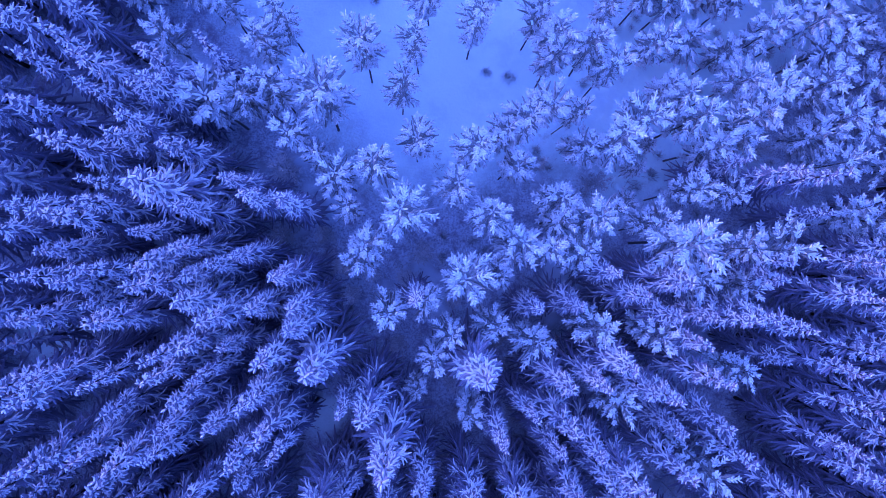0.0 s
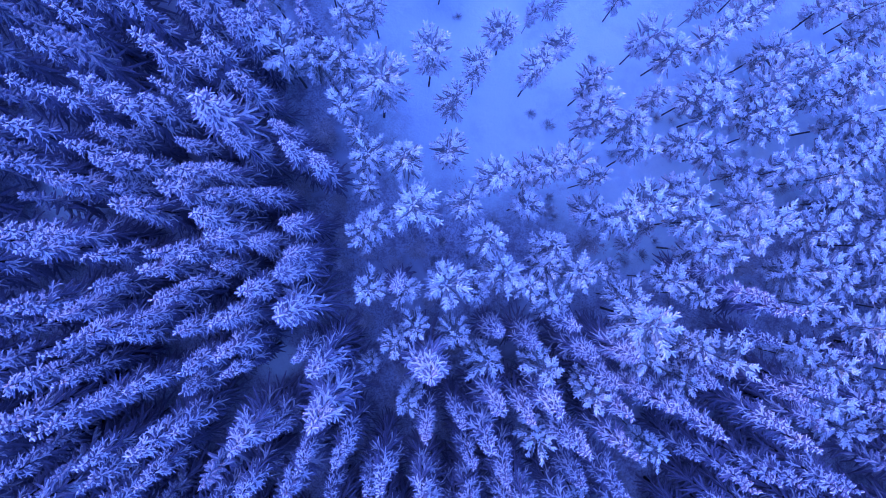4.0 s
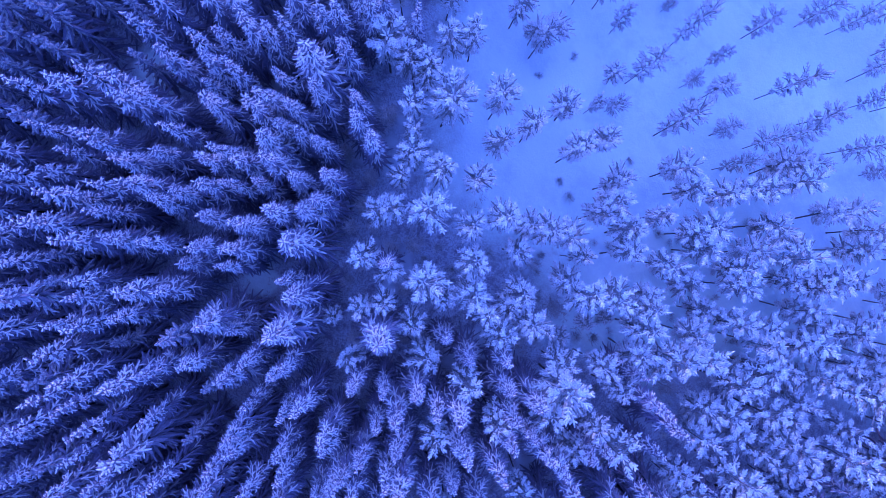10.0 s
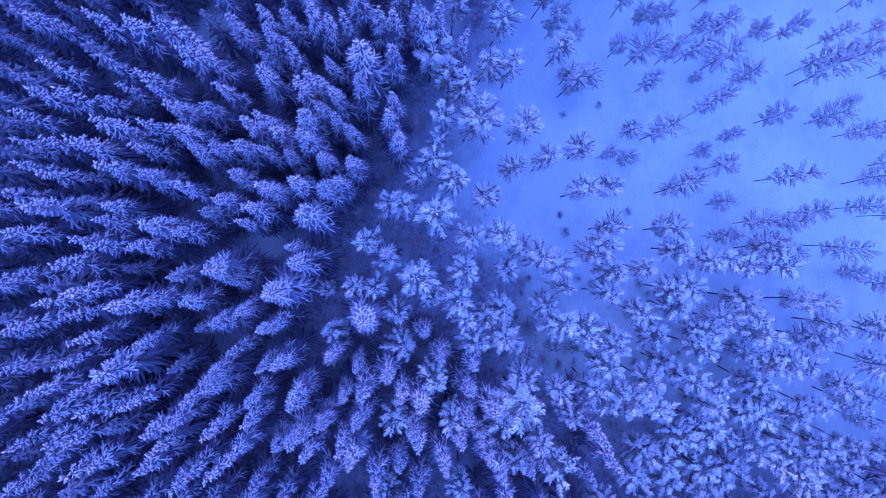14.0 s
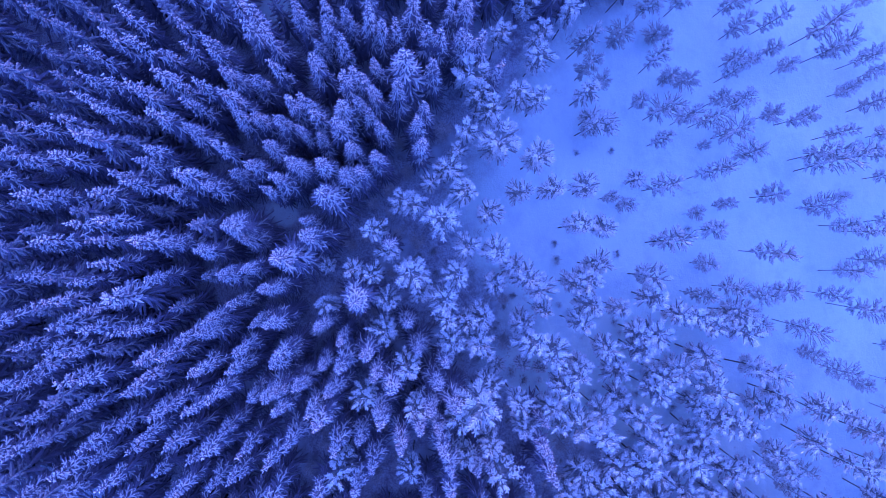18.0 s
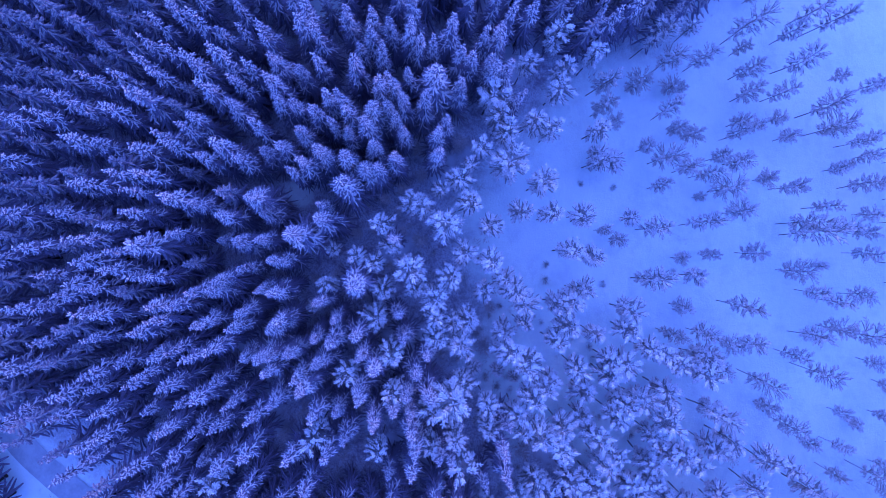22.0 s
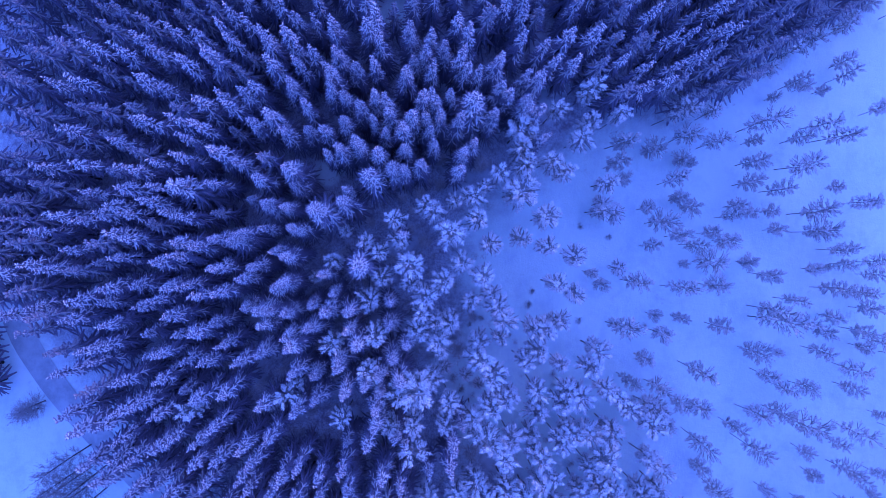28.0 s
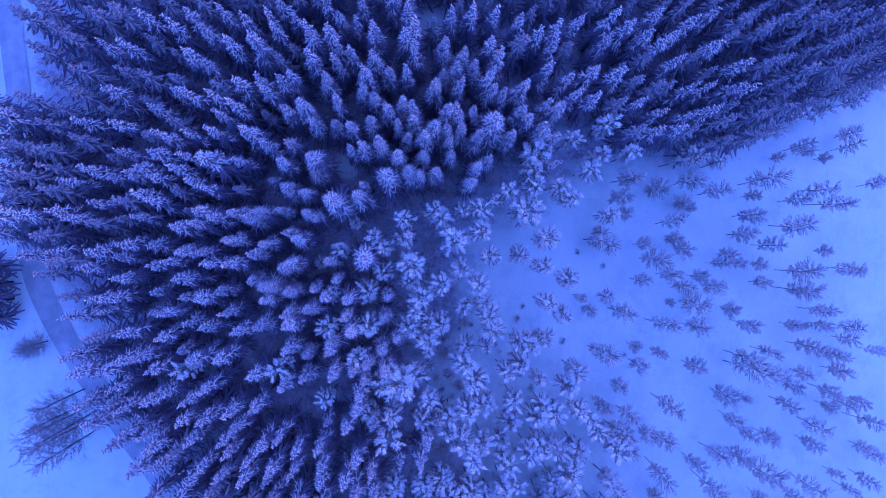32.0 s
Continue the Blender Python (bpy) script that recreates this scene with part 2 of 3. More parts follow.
# ---- trees ----
class Shape:
    """Gathers the spikes and stems of one part."""

    def __init__(self):
        self.v, self.f = [], []

    def spike(self, p, d, length, wide, belly=0.45, full=True):
        """A snow-laden twig: three-sided, thickest at its belly."""
        d = d.normalized()
        side = d.cross(Vector((0, 0, 1)))
        side = side.normalized() if side.length > 1e-3 else Vector((1, 0, 0))
        over = side.cross(d)
        n, m = len(self.v), p + d * length * belly
        ring = [m + side * wide * 0.5, m + over * wide * 0.42, m - side * wide * 0.5] if full else [p + side * wide * 0.5, p + over * wide * 0.42, p - side * wide * 0.5]
        self.v += [*map(tuple, ring), tuple(p + d * length)]
        self.f += [(n, n + 1, n + 3), (n + 1, n + 2, n + 3), (n + 2, n, n + 3)]
        if full:
            self.v.append(tuple(p))
            self.f += [(n + 1, n, n + 4), (n + 2, n + 1, n + 4), (n, n + 2, n + 4)]

    def finger(self, path, wide, sag=0.45):
        """A long bough end packed with snow: a ridge with two sloping flanks that swells and then tapers along its bent path."""
        n, last = len(self.v), len(path) - 1
        for i, p in enumerate(path):
            d = path[min(last, i + 1)] - path[max(0, i - 1)]
            side = d.cross(Vector((0, 0, 1)))
            side = side.normalized() if side.length > 1e-3 else Vector((1, 0, 0))
            w = wide * ((0.6, 1.0, 0.92, 0.38) if last == 3 else (0.7, 1.0, 0.4))[i]
            low = Vector((0, 0, -w * sag))
            self.v += [tuple(p + side * w * 0.5 + low), tuple(p), tuple(p - side * w * 0.5 + low)]
        for i in range(last):
            k = n + 3 * i
            self.f += [(k, k + 1, k + 3), (k + 1, k + 4, k + 3), (k + 1, k + 2, k + 4), (k + 2, k + 5, k + 4)]

    def stem(self, path, sides=6):
        """A tapered tube through (place, radius)."""
        n = len(self.v)
        for p, r in path:
            self.v += [(p[0] + r * math.cos(2 * math.pi * i / sides), p[1] + r * math.sin(2 * math.pi * i / sides), p[2]) for i in range(sides)]
        for k in range(len(path) - 1):
            for i in range(sides):
                a, b = n + k * sides + i, n + k * sides + (i + 1) % sides
                self.f.append((a, b, b + sides, a + sides))

    def made(self, name, mat, parent):
        return mesh_object(name, self.v, self.f, mat, parent)


def spruce(rng, h, radius, detail):
    """A snow-laden spruce: whorls of drooping boughs, dark needle fans below and white combs of snowy shoots on top."""
    root = new("spruce")
    trunk, crown, load = Shape(), Shape(), Shape()
    lean = Vector((rng.uniform(-0.15, 0.15), rng.uniform(-0.15, 0.15), 0))
    trunk.stem([((0, 0, -0.4), 0.011 * h), ((*(lean * 0.4)[:2], h * 0.4), 0.008 * h), ((*(lean * 0.8)[:2], h * 0.8), 0.003 * h), ((*lean[:2], h * 0.985), 0.01)])
    z, low, turn = h * 0.975, h * 0.14, 0.0
    load.spike(Vector((*lean[:2], h * 0.95)), Vector((0, 0, 1)), h * 0.05, 0.12)
    step, thick = (0.070, 0.058, 0.054)[detail], (0.22, 0.150, 0.108)[detail]
    while z > low:
        rel = (h - z) / (h - low)
        reach = radius * min(1.0, 0.13 + 1.12 * rel ** 0.9) * 1.2
        count = (6, 6, 7)[detail] - (2 if rel < 0.08 else 0)
        turn += rng.uniform(0.3, 0.9)
        for i in range(count):
            a = turn + 2 * math.pi * (i + rng.uniform(-0.3, 0.3)) / count
            size = max(0.3, reach * rng.uniform(0.5, 1.2))
            lift = 0.75 - 1.4 * min(1, rel * 1.7) + rng.uniform(-0.15, 0.15)
            p = lean * (z / h) + Vector((0, 0, z + rng.uniform(-0.3, 0.3)))

            def along(s, turned=0.0, fall=0.0):
                """A place on the bough, which leaves the trunk at a slope and hangs towards its tip."""
                return p + Vector((math.cos(a + turned * s), math.sin(a + turned * s), lift * 0.8 - (0.35 + fall) * s)) * size * s

            bow = rng.uniform(-0.25, 0.25)
            wide = thick * (0.7 + 0.3 * min(1.5, size)) * rng.uniform(0.8, 1.2)
            drop = Vector((0, 0, -0.10 - 0.05 * size))
            for way in (-0.22, 0.22) if detail else (0.0,):
                crown.finger([along(s, bow + way) + drop for s in (0.08, 0.55, 1.02)], wide * 1.5, 0.6)
            if rng.random() < (rel - 0.2) * 1.9:
                continue
            load.finger([along(s, bow) for s in (0.12, 0.4, 0.72, 1.0)], wide)
            for fork in range((0, 2, 4)[detail] if size > 0.45 else 0):
                way = (fork % 2 * 2 - 1) * rng.uniform(0.35, 0.85)
                start, long = rng.uniform(0.15, 0.5), rng.uniform(0.68, 0.95)
                load.finger([along(start + (long - start) * k, bow + way * k, rng.uniform(0.0, 0.25)) for k in (0.0, 0.35, 0.7, 1.0)], wide * rng.uniform(0.65, 0.95))
            if detail == 0:
                way = (i % 2 * 2 - 1) * rng.uniform(0.4, 0.8)
                load.finger([along(0.3 + 0.5 * k, bow + way * k, 0.15) for k in (0.0, 0.35, 0.7, 1.0)], wide * 0.8)
        z -= h * step * rng.uniform(0.8, 1.25) * (0.7 + 0.6 * rel)
    trunk.made("trunk", grey_bark, root)
    tagged(crown.made("crown", dark_needles, root), kind="stuff")
    tagged(load.made("snow", snow_load, root), "snow lying on the boughs", kind="stuff")
    return root


def pine(rng, h, radius, start, limbs, stations, size, wide, mat, bog=False):
    """A pine: bare lower trunk, crooked limbs and an uneven rounded crown of rimed, fanned-out boughs with gaps."""
    root = new("bog_pine" if bog else "pine")
    trunk, wood, crown, load = Shape(), Shape(), Shape(), Shape()
    bend = [Vector((rng.uniform(-0.3, 0.3), rng.uniform(-0.3, 0.3), 0)) for _ in range(2)]
    thick = 0.0062 * h
    trunk.stem([((0, 0, -0.4), thick), ((*(bend[0] * 0.5)[:2], h * 0.3), thick * 0.85), ((*bend[0][:2], h * 0.6), thick * 0.6), ((*bend[1][:2], h * 0.97), 0.02)], 7)
    lop, heavy = rng.uniform(0, 6.28), rng.uniform(0.1, 0.35)

    def axis(z):
        k = z / h
        return (bend[0] * min(1, k / 0.6)).lerp(bend[1], max(0, (k - 0.6) / 0.4)) + Vector((0, 0, z))

    for i in range(limbs):
        rel = (i + rng.uniform(0, 1)) / limbs
        a = i * 2.4 + rng.uniform(-0.5, 0.5)
        reach = radius * math.sin(math.pi * (0.17 + 0.72 * (1 - rel))) * rng.uniform(0.6, 1.2) * (1 + heavy * math.cos(a - lop))
        lift = rng.uniform(0.1, 0.4) + 0.8 * rel ** 2
        p = axis(h * (start + (0.95 - start) * rel))

        def along(s, turned=0.0, up=0.0):
            """A place on the limb, which rises from the trunk and levels out under its load."""
            return p + Vector((math.cos(a + turned * s), math.sin(a + turned * s), lift - 0.25 * s + up * s)) * reach * s

        wood.spike(p, along(0.8) - p, reach * 0.9, 0.05 + 0.02 * reach, 0.15, False)
        drop = Vector((0, 0, -0.14))
        for way in (-0.3, 0.3):
            crown.finger([along(s, way) + drop for s in (0.25, 0.55, 0.84)], wide * (1.1 if bog else 1.7), 0.6)
        for k in range(stations):
            at = along(0.38 + 0.5 * (k + rng.uniform(0.2, 0.8)) / stations)
            for way in (-1, 0, 1):
                b = a + way * rng.uniform(0.55, 1.1) + rng.uniform(-0.2, 0.2)
                d = Vector((math.cos(b), math.sin(b), lift * 0.5 + rng.uniform(-0.3, 0.45))) * size * rng.uniform(0.75, 1.2) * (1.1 if way == 0 else 0.85)
                load.finger([at + d * s - Vector((0, 0, 0.12 * s * s)) for s in (0.0, 0.6, 1.0)], wide * rng.uniform(0.8, 1.2))
    top = axis(h * 0.93)
    for k in range(5):
        a = k * 1.26 + rng.uniform(-0.3, 0.3)
        load.finger([top + Vector((math.cos(a) * 0.35 * s, math.sin(a) * 0.35 * s, 0.5 * s)) for s in (0.0, 0.4, 0.75, 1.0)], wide)
    trunk.made("trunk", bark, root)
    tagged(wood.made("limb_work", bark, root), kind="stuff")
    tagged(crown.made("crown", pine_needles, root), kind="stuff")
    tagged(load.made("rime", mat, root), "needles white with rime", kind="stuff")
    return root


def birch(rng, h, radius, mat, boughs=80, wide=0.06):
    """A leafless young birch: thin stem and a haze of rimed twigs."""
    root = new("birch")
    trunk, crown = Shape(), Shape()
    trunk.stem([((0, 0, -0.3), 0.008 * h), ((0.1, 0, h * 0.5), 0.005 * h), ((0.0, 0.1, h), 0.01)], 5)
    for i in range(boughs):
        z = h * rng.uniform(0.17, 0.97)
        a = rng.uniform(0, 2 * math.pi)
        size = radius * rng.uniform(0.5, 1.1) * (1.15 - 0.6 * z / h)
        d = Vector((math.cos(a), math.sin(a), rng.uniform(0.5, 1.3))).normalized()
        p = Vector((0.05, 0.05, z))
        crown.spike(p, d, size, 0.045, 0.2, False)
        for k in range(7):
            s, b = rng.uniform(0.3, 1.0), a + rng.uniform(-1.0, 1.0)
            e = Vector((math.cos(b), math.sin(b), rng.uniform(0.0, 0.9)))
            crown.spike(p + d * size * s, e, size * rng.uniform(0.25, 0.5), wide, 0.3, False)
    trunk.made("trunk", mat, root)
    crown.made("crown", mat, root)
    return root


def shrub(rng, mat):
    """A knee-high dome of fine twigs that sticks out of the snow."""
    root = new("shrub")
    s = Shape()
    for i in range(90):
        a, e = rng.uniform(0, 2 * math.pi), rng.uniform(0.25, 1.5)
        d = Vector((math.cos(a) * math.cos(e), math.sin(a) * math.cos(e), math.sin(e)))
        s.spike(Vector((d.x * 0.2, d.y * 0.2, -0.1)), d, rng.uniform(0.35, 0.62), 0.06, 0.6, False)
    s.made("tuft", mat, root)
    return root


rng = random.Random(11)
FINE_SPRUCES = [spruce(rng, 16.0, rng.uniform(1.3, 1.65), 2) for _ in range(7)]
SPRUCES = [spruce(rng, 16.0, rng.uniform(1.3, 1.65), 1) for _ in range(7)]
FINE_PINES = [pine(rng, 12.0, rng.uniform(1.45, 1.8), rng.uniform(0.36, 0.50), 42, 4, 0.33, 0.105, pine_rime) for _ in range(7)]
PINES = [pine(rng, 12.0, rng.uniform(1.5, 1.9), rng.uniform(0.34, 0.46), 34, 4, 0.39, 0.13, pine_rime) for _ in range(7)]
BOG_PINES = [pine(rng, 8.0, rng.uniform(1.1, 1.75), rng.uniform(0.15, 0.42), 34, 4, 0.30, 0.095, thin_needles, True) for _ in range(9)]
BIRCHES = [birch(rng, 9.0, 2.0, birch_twigs) for _ in range(4)]
TALL_BIRCHES = [birch(rng, 13.0, 2.4, bare_twigs, 130, 0.045) for _ in range(3)]
SHRUBS = [shrub(rng, thin_needles) for _ in range(3)]
MODELS = FINE_PINES + FINE_SPRUCES + SPRUCES + PINES + BOG_PINES + BIRCHES + TALL_BIRCHES + SHRUBS
WOOD_SPRUCES = [spruce(rng, 16.0, rng.uniform(1.6, 2.0), 0) for _ in range(5)]
MODELS += WOOD_SPRUCES
TALL = {"spruce": 16.0, "pine": 12.0, "bog": 8.0, "birch": 9.0, "tall birch": 13.0, "shrub": 1.0}
planted = []


woods = {"crown": {"v": [], "f": [], "n": 0}, "snow": {"v": [], "f": [], "n": 0}}


def plant_in_woods(x, y, h, width):
    """Adds a spruce to the uncounted ones round the place."""
    s = h / 16.0
    w = (0.35 + 0.65 * s) * rng.uniform(0.88, 1.15) * width
    m = pose(x, y, ground_z(x, y), rng.uniform(-1.5, 1.5), rng.uniform(-1.5, 1.5), rng.uniform(0, 360)) @ Matrix.Diagonal((w, w, s, 1))
    for part in rng.choice(WOOD_SPRUCES).children:
        name = part.name.split(".")[0]
        if name in woods:
            me, a, into = part.data, np.array(m), woods[name]
            v = np.empty(3 * len(me.vertices))
            me.vertices.foreach_get("co", v)
            f = np.empty(3 * len(me.polygons), dtype=np.int64)
            me.polygons.foreach_get("vertices", f)
            into["v"].append(v.reshape(-1, 3) @ a[:3, :3].T + a[:3, 3])
            into["f"].append(f.reshape(-1, 3) + into["n"])
            into["n"] += len(me.vertices)
    planted.append((x, y))


def plant(kind, x, y, h, label, category, group, width=1.0):
    """Sets one tree of that height on the snow, turned and shaped by chance."""
    near = math.hypot(x, y) < 25
    pick = {"spruce": FINE_SPRUCES if near else SPRUCES, "pine": FINE_PINES if near else PINES, "bog": BOG_PINES, "birch": BIRCHES, "tall birch": TALL_BIRCHES, "shrub": SHRUBS}[kind]
    s = h / TALL[kind]
    w = (0.6 + 0.4 * s if kind in ("pine", "bog") else 0.35 + 0.65 * s) * rng.uniform(0.88, 1.15) * width
    m = pose(x, y, ground_z(x, y), rng.uniform(-1.5, 1.5), rng.uniform(-1.5, 1.5), rng.uniform(0, 360)) @ Matrix.Diagonal((w, w, s, 1))
    tagged(copy_thing(rng.choice(pick), m), label, category, group)
    planted.append((x, y))


def spruces(trees, width=1.0):
    for x, y, h in trees:
        if 12 < x < 26 and -7 < road_off(x, y) < 0:
            continue
        if math.hypot(x, y) > 47 and road_off(x, y) < 0:
            plant_in_woods(x, y, h, width)
            continue
        size = "broad old" if width > 1.2 else "slim young" if width < 1 else "tall" if h > 17 else "young" if h < 13 else "full-grown"
        plant("spruce", x, y, h, f"{size} dark spruce with drooping boughs under snow", "spruce", "spruces of the forest", width)


def pines(trees, width=1.0):
    for i, (x, y, h) in enumerate(trees):
        if i % 2 and x > 7 and y < 0.25 * x - 5.0:
            spruces([(x, y, h + 1.0)], 1.15)
            continue
        size = "broad" if width > 1.2 else "slim little" if width < 1 else "tall" if h > 13 else "short" if h < 10 else "middling"
        plant("pine", x, y, h, f"{size} pine with a rounded crown white with rime", "pine", "pines at the forest's edge", 1.15 if width == 1.0 and x > 6 and y > 0 else width)


def bog_pines(trees, width=1.0):
    for x, y, h in trees:
        if math.hypot(x, y) < 27 or x > 10 and y < 1.05 * x + 4:
            pines([(x, y, h)], 1.15)
            continue
        size = "small stunted" if h < 6 else "slender"
        plant("bog", x, y, h, f"{size} pine with a thin dark crown on open snow", "pine", "pines on the open bog", width)


spruces([(-8.4, -1.9, 18), (-10.1, -4, 16.3), (-11.2, -0.7, 16), (-9.5, -7.2, 18.4), (-12, -4.4, 18.9), (-12.9, -1.7, 15.3), (-9.6, -9.2, 16.8), (-10.1, -9.7, 17.4), (-14.1, -1.9, 16), (-14, -3.4, 16.6), (-14.1, -3.8, 18.4), (-14.1, -5.7, 16.8), (-15.7, -0.9, 16.8), (-15.7, -2.4, 19.7), (-15.4, -6.3, 18.6), (-16.8, -1.2, 16.5), (-12.9, -11.3, 16), (-14.5, -9.5, 17.3), (-15.9, -7.9, 18.2), (-18.7, -4.7, 18.6), (-19.6, -1.9, 17.3), (-16.1, -11.6, 16), (-16.2, -13.1, 16), (-19.9, -8, 16.7), (-21.2, -3.8, 13.7), (-17.9, -13, 18.6), (-22, -2.6, 15.7), (-19.5, -10.6, 14.8), (-23.5, -2.4, 16.8), (-20.3, -12.3, 17.5)])
spruces([(-22.4, -7.9, 17.2), (-23.7, -4.7, 16.8), (-18.8, -16.9, 14.6), (-23.8, -9.4, 16.6), (-20.5, -15.8, 16), (-19.3, -17.6, 16), (-23.1, -13.5, 15.5), (-25.5, -9, 17.2), (-20.9, -17.5, 16), (-24, -13.3, 16.6), (-28.2, -4.4, 15), (-21.8, -18.7, 17.6), (-26.9, -10.4, 17.1), (-20.6, -20.4, 17.4), (-29.1, -2.3, 16), (-24.9, -16.1, 14.8), (-21.8, -21.1, 17.6), (-24.8, -18.4, 14.3), (-26.8, -16.1, 16), (-28.9, -12.4, 16), (-25.9, -20.2, 16), (-30.9, -14.5, 16), (-27.3, -22.1, 16), (-29.1, -20.5, 16), (-26.5, -24.6, 16), (-32.2, -18, 16), (-34.1, -20.2, 16), (-2.9, -10.3, 16.7), (-9.3, -11.3, 18.4), (-2.3, -17.4, 16)])
spruces([(-11.9, -13.5, 16.1), (-11.5, -15.8, 13.6), (-13.7, -15.8, 17), (-5.2, -20.8, 16.2), (-11.2, -18.3, 14.8), (-12.2, -19.6, 16.8), (-6.7, -23, 16.6), (-16.3, -18, 16.8), (-11.2, -21.6, 16.7), (-4.4, -26.1, 16), (-8.1, -25.2, 17.7), (-6.9, -25.6, 16.8), (-14.5, -22.9, 16.3), (-15.9, -22.4, 16.3), (-18.6, -20.3, 17.7), (-13.6, -24.5, 16.8), (-10.5, -27.7, 17.8), (-14.2, -26, 16.8), (-8.6, -28.6, 18.1), (-6.7, -29.3, 18.3), (-13.1, -27.9, 17.2), (-0.1, -31.2, 16), (-10.9, -29.9, 17.5), (-3.6, -31.7, 17.3), (-1.4, -32.8, 16), (-21.2, -25.4, 16), (-23, -23.8, 16), (-5.9, -32.8, 16), (-22.2, -26.7, 16.6), (-10.7, -33.2, 17)])
spruces([(-4.7, -34.6, 18.5), (-17.9, -30.3, 15.7), (-24.2, -25.8, 16), (-2.8, -35.5, 16), (-21.3, -29, 16), (-15.3, -33.2, 13.9), (-10.4, -35.6, 14.8), (-0.8, -37.4, 15.9), (-15.3, -34.7, 16), (-18.7, -33.5, 16), (-8.2, -37.5, 14.3), (-21.6, -31.8, 16), (-2.2, -39.2, 16), (-20, -35.2, 16), (-5.5, -41.2, 16), (-18.3, -37.8, 16), (-8.9, -42.6, 16), (-14.5, -42.2, 16), (-18.5, -41.2, 16), (-4.4, -45.6, 16), (-13.9, -44.8, 16), (-18.5, -43.9, 16), (-7.8, -47, 16), (-10.6, -46.7, 16), (-2.8, -49.2, 16), (-17.6, -46.6, 16), (-13.8, -48.8, 16), (-8.4, -50.1, 16), (-5.3, -51.7, 16), (-11.6, -52.2, 16)])
spruces([(-14.7, -51.9, 16), (-15.2, -55.4, 16), (9.5, -11.5, 16.5), (0.5, -15.5, 14.4), (0.5, -16.6, 16), (3.5, -16.6, 16.6), (11.8, -12.9, 16.1), (6.8, -16.7, 17.2), (7.7, -17.7, 15.7), (10.6, -16.4, 16), (12.9, -15.5, 16.1), (14.1, -14.6, 18.2), (10.3, -18.1, 16.4), (5, -20.4, 15.8), (10.3, -18.9, 16), (1.6, -21.9, 15.9), (12.2, -18.9, 16.2), (6.9, -21.6, 16), (2, -24.6, 16.5), (5.5, -24.3, 17.5), (8.2, -23.7, 17), (16.6, -21.1, 16), (3.3, -27, 15.8), (14.6, -23, 16), (9.3, -26.1, 16.8), (12.5, -25.3, 13.8), (-0, -28.5, 17.5), (7.7, -27.6, 16.4), (4.7, -28.4, 17.8), (3.2, -29.1, 17.4)])
spruces([(13.7, -26.6, 16), (20, -22.7, 16), (7.9, -29.9, 16), (5.9, -30.9, 17), (11.9, -29.3, 16), (10.3, -31.1, 16), (16.2, -30, 16), (3.4, -34.7, 16), (11.1, -33.2, 16), (0.3, -35.2, 16), (19, -30.4, 16), (3.1, -35.9, 17.9), (5.6, -36.2, 16), (8.9, -37.1, 16), (0.7, -38.2, 16), (23.8, -30.3, 16), (26.1, -28.4, 16), (22.2, -32, 16), (13.4, -37.1, 16), (19.9, -34.2, 16), (15.7, -36.9, 16), (27.2, -30.1, 16), (1.4, -40.8, 16), (23.2, -33.8, 16), (5.2, -41.3, 16), (18, -37.7, 16), (10.7, -40.4, 16), (16.3, -39.1, 16), (13.2, -40.8, 16), (26.1, -34.1, 16)])
spruces([(28.5, -32.5, 16), (24.7, -35.8, 16), (1.6, -43.5, 16), (7.5, -44.1, 16), (3.3, -45.1, 16), (19.4, -41, 16), (11.5, -44.8, 16), (7.3, -46.1, 16), (4.5, -47.1, 16), (14.9, -45, 16), (9.9, -46.9, 16), (3.9, -50.2, 16), (6.4, -50.7, 16), (0.5, -51.7, 16), (9.6, -9.3, 16.5), (13.8, -7.8, 17.1), (17.4, -2.3, 16), (16.2, -9.9, 16.6), (18.2, -6.2, 16.7), (19, -4.6, 15.5), (19, -8.6, 17.7), (20.9, -5.1, 17.1), (17.2, -15, 16), (23, -4.4, 16), (25.3, -5.3, 16), (21.7, -17.9, 16), (29.3, -3.5, 15.7), (28.7, -8, 16), (25, -17.1, 16), (30.8, -1.2, 16)])
spruces([(29.3, -11.3, 16), (28.4, -13.6, 16), (32.1, -4.4, 16), (26.4, -20.2, 16), (29.5, -15.4, 16), (28.1, -18.4, 16), (31.9, -10.7, 16), (24.3, -23.4, 16), (32.5, -13.3, 16), (31.7, -16.2, 16), (29.7, -19.7, 16), (26.1, -25, 16), (31.6, -18.9, 16), (34.5, -16.2, 16), (30.6, -23.6, 16), (29, -25.7, 16), (34.4, -19, 16), (33.7, -21.9, 16), (31.2, -29.2, 16), (33, -28.1, 16), (31.6, -31.5, 16), (23.1, 5.9, 12.2), (24.9, 5.1, 16.1), (28.2, 4.9, 16), (-20.7, 24.9, 16), (-23.1, 24.3, 16), (-21.7, 27.4, 16), (-23.8, 28.4, 16), (-27.3, 27.8, 16), (-25.1, 31.6, 16)])
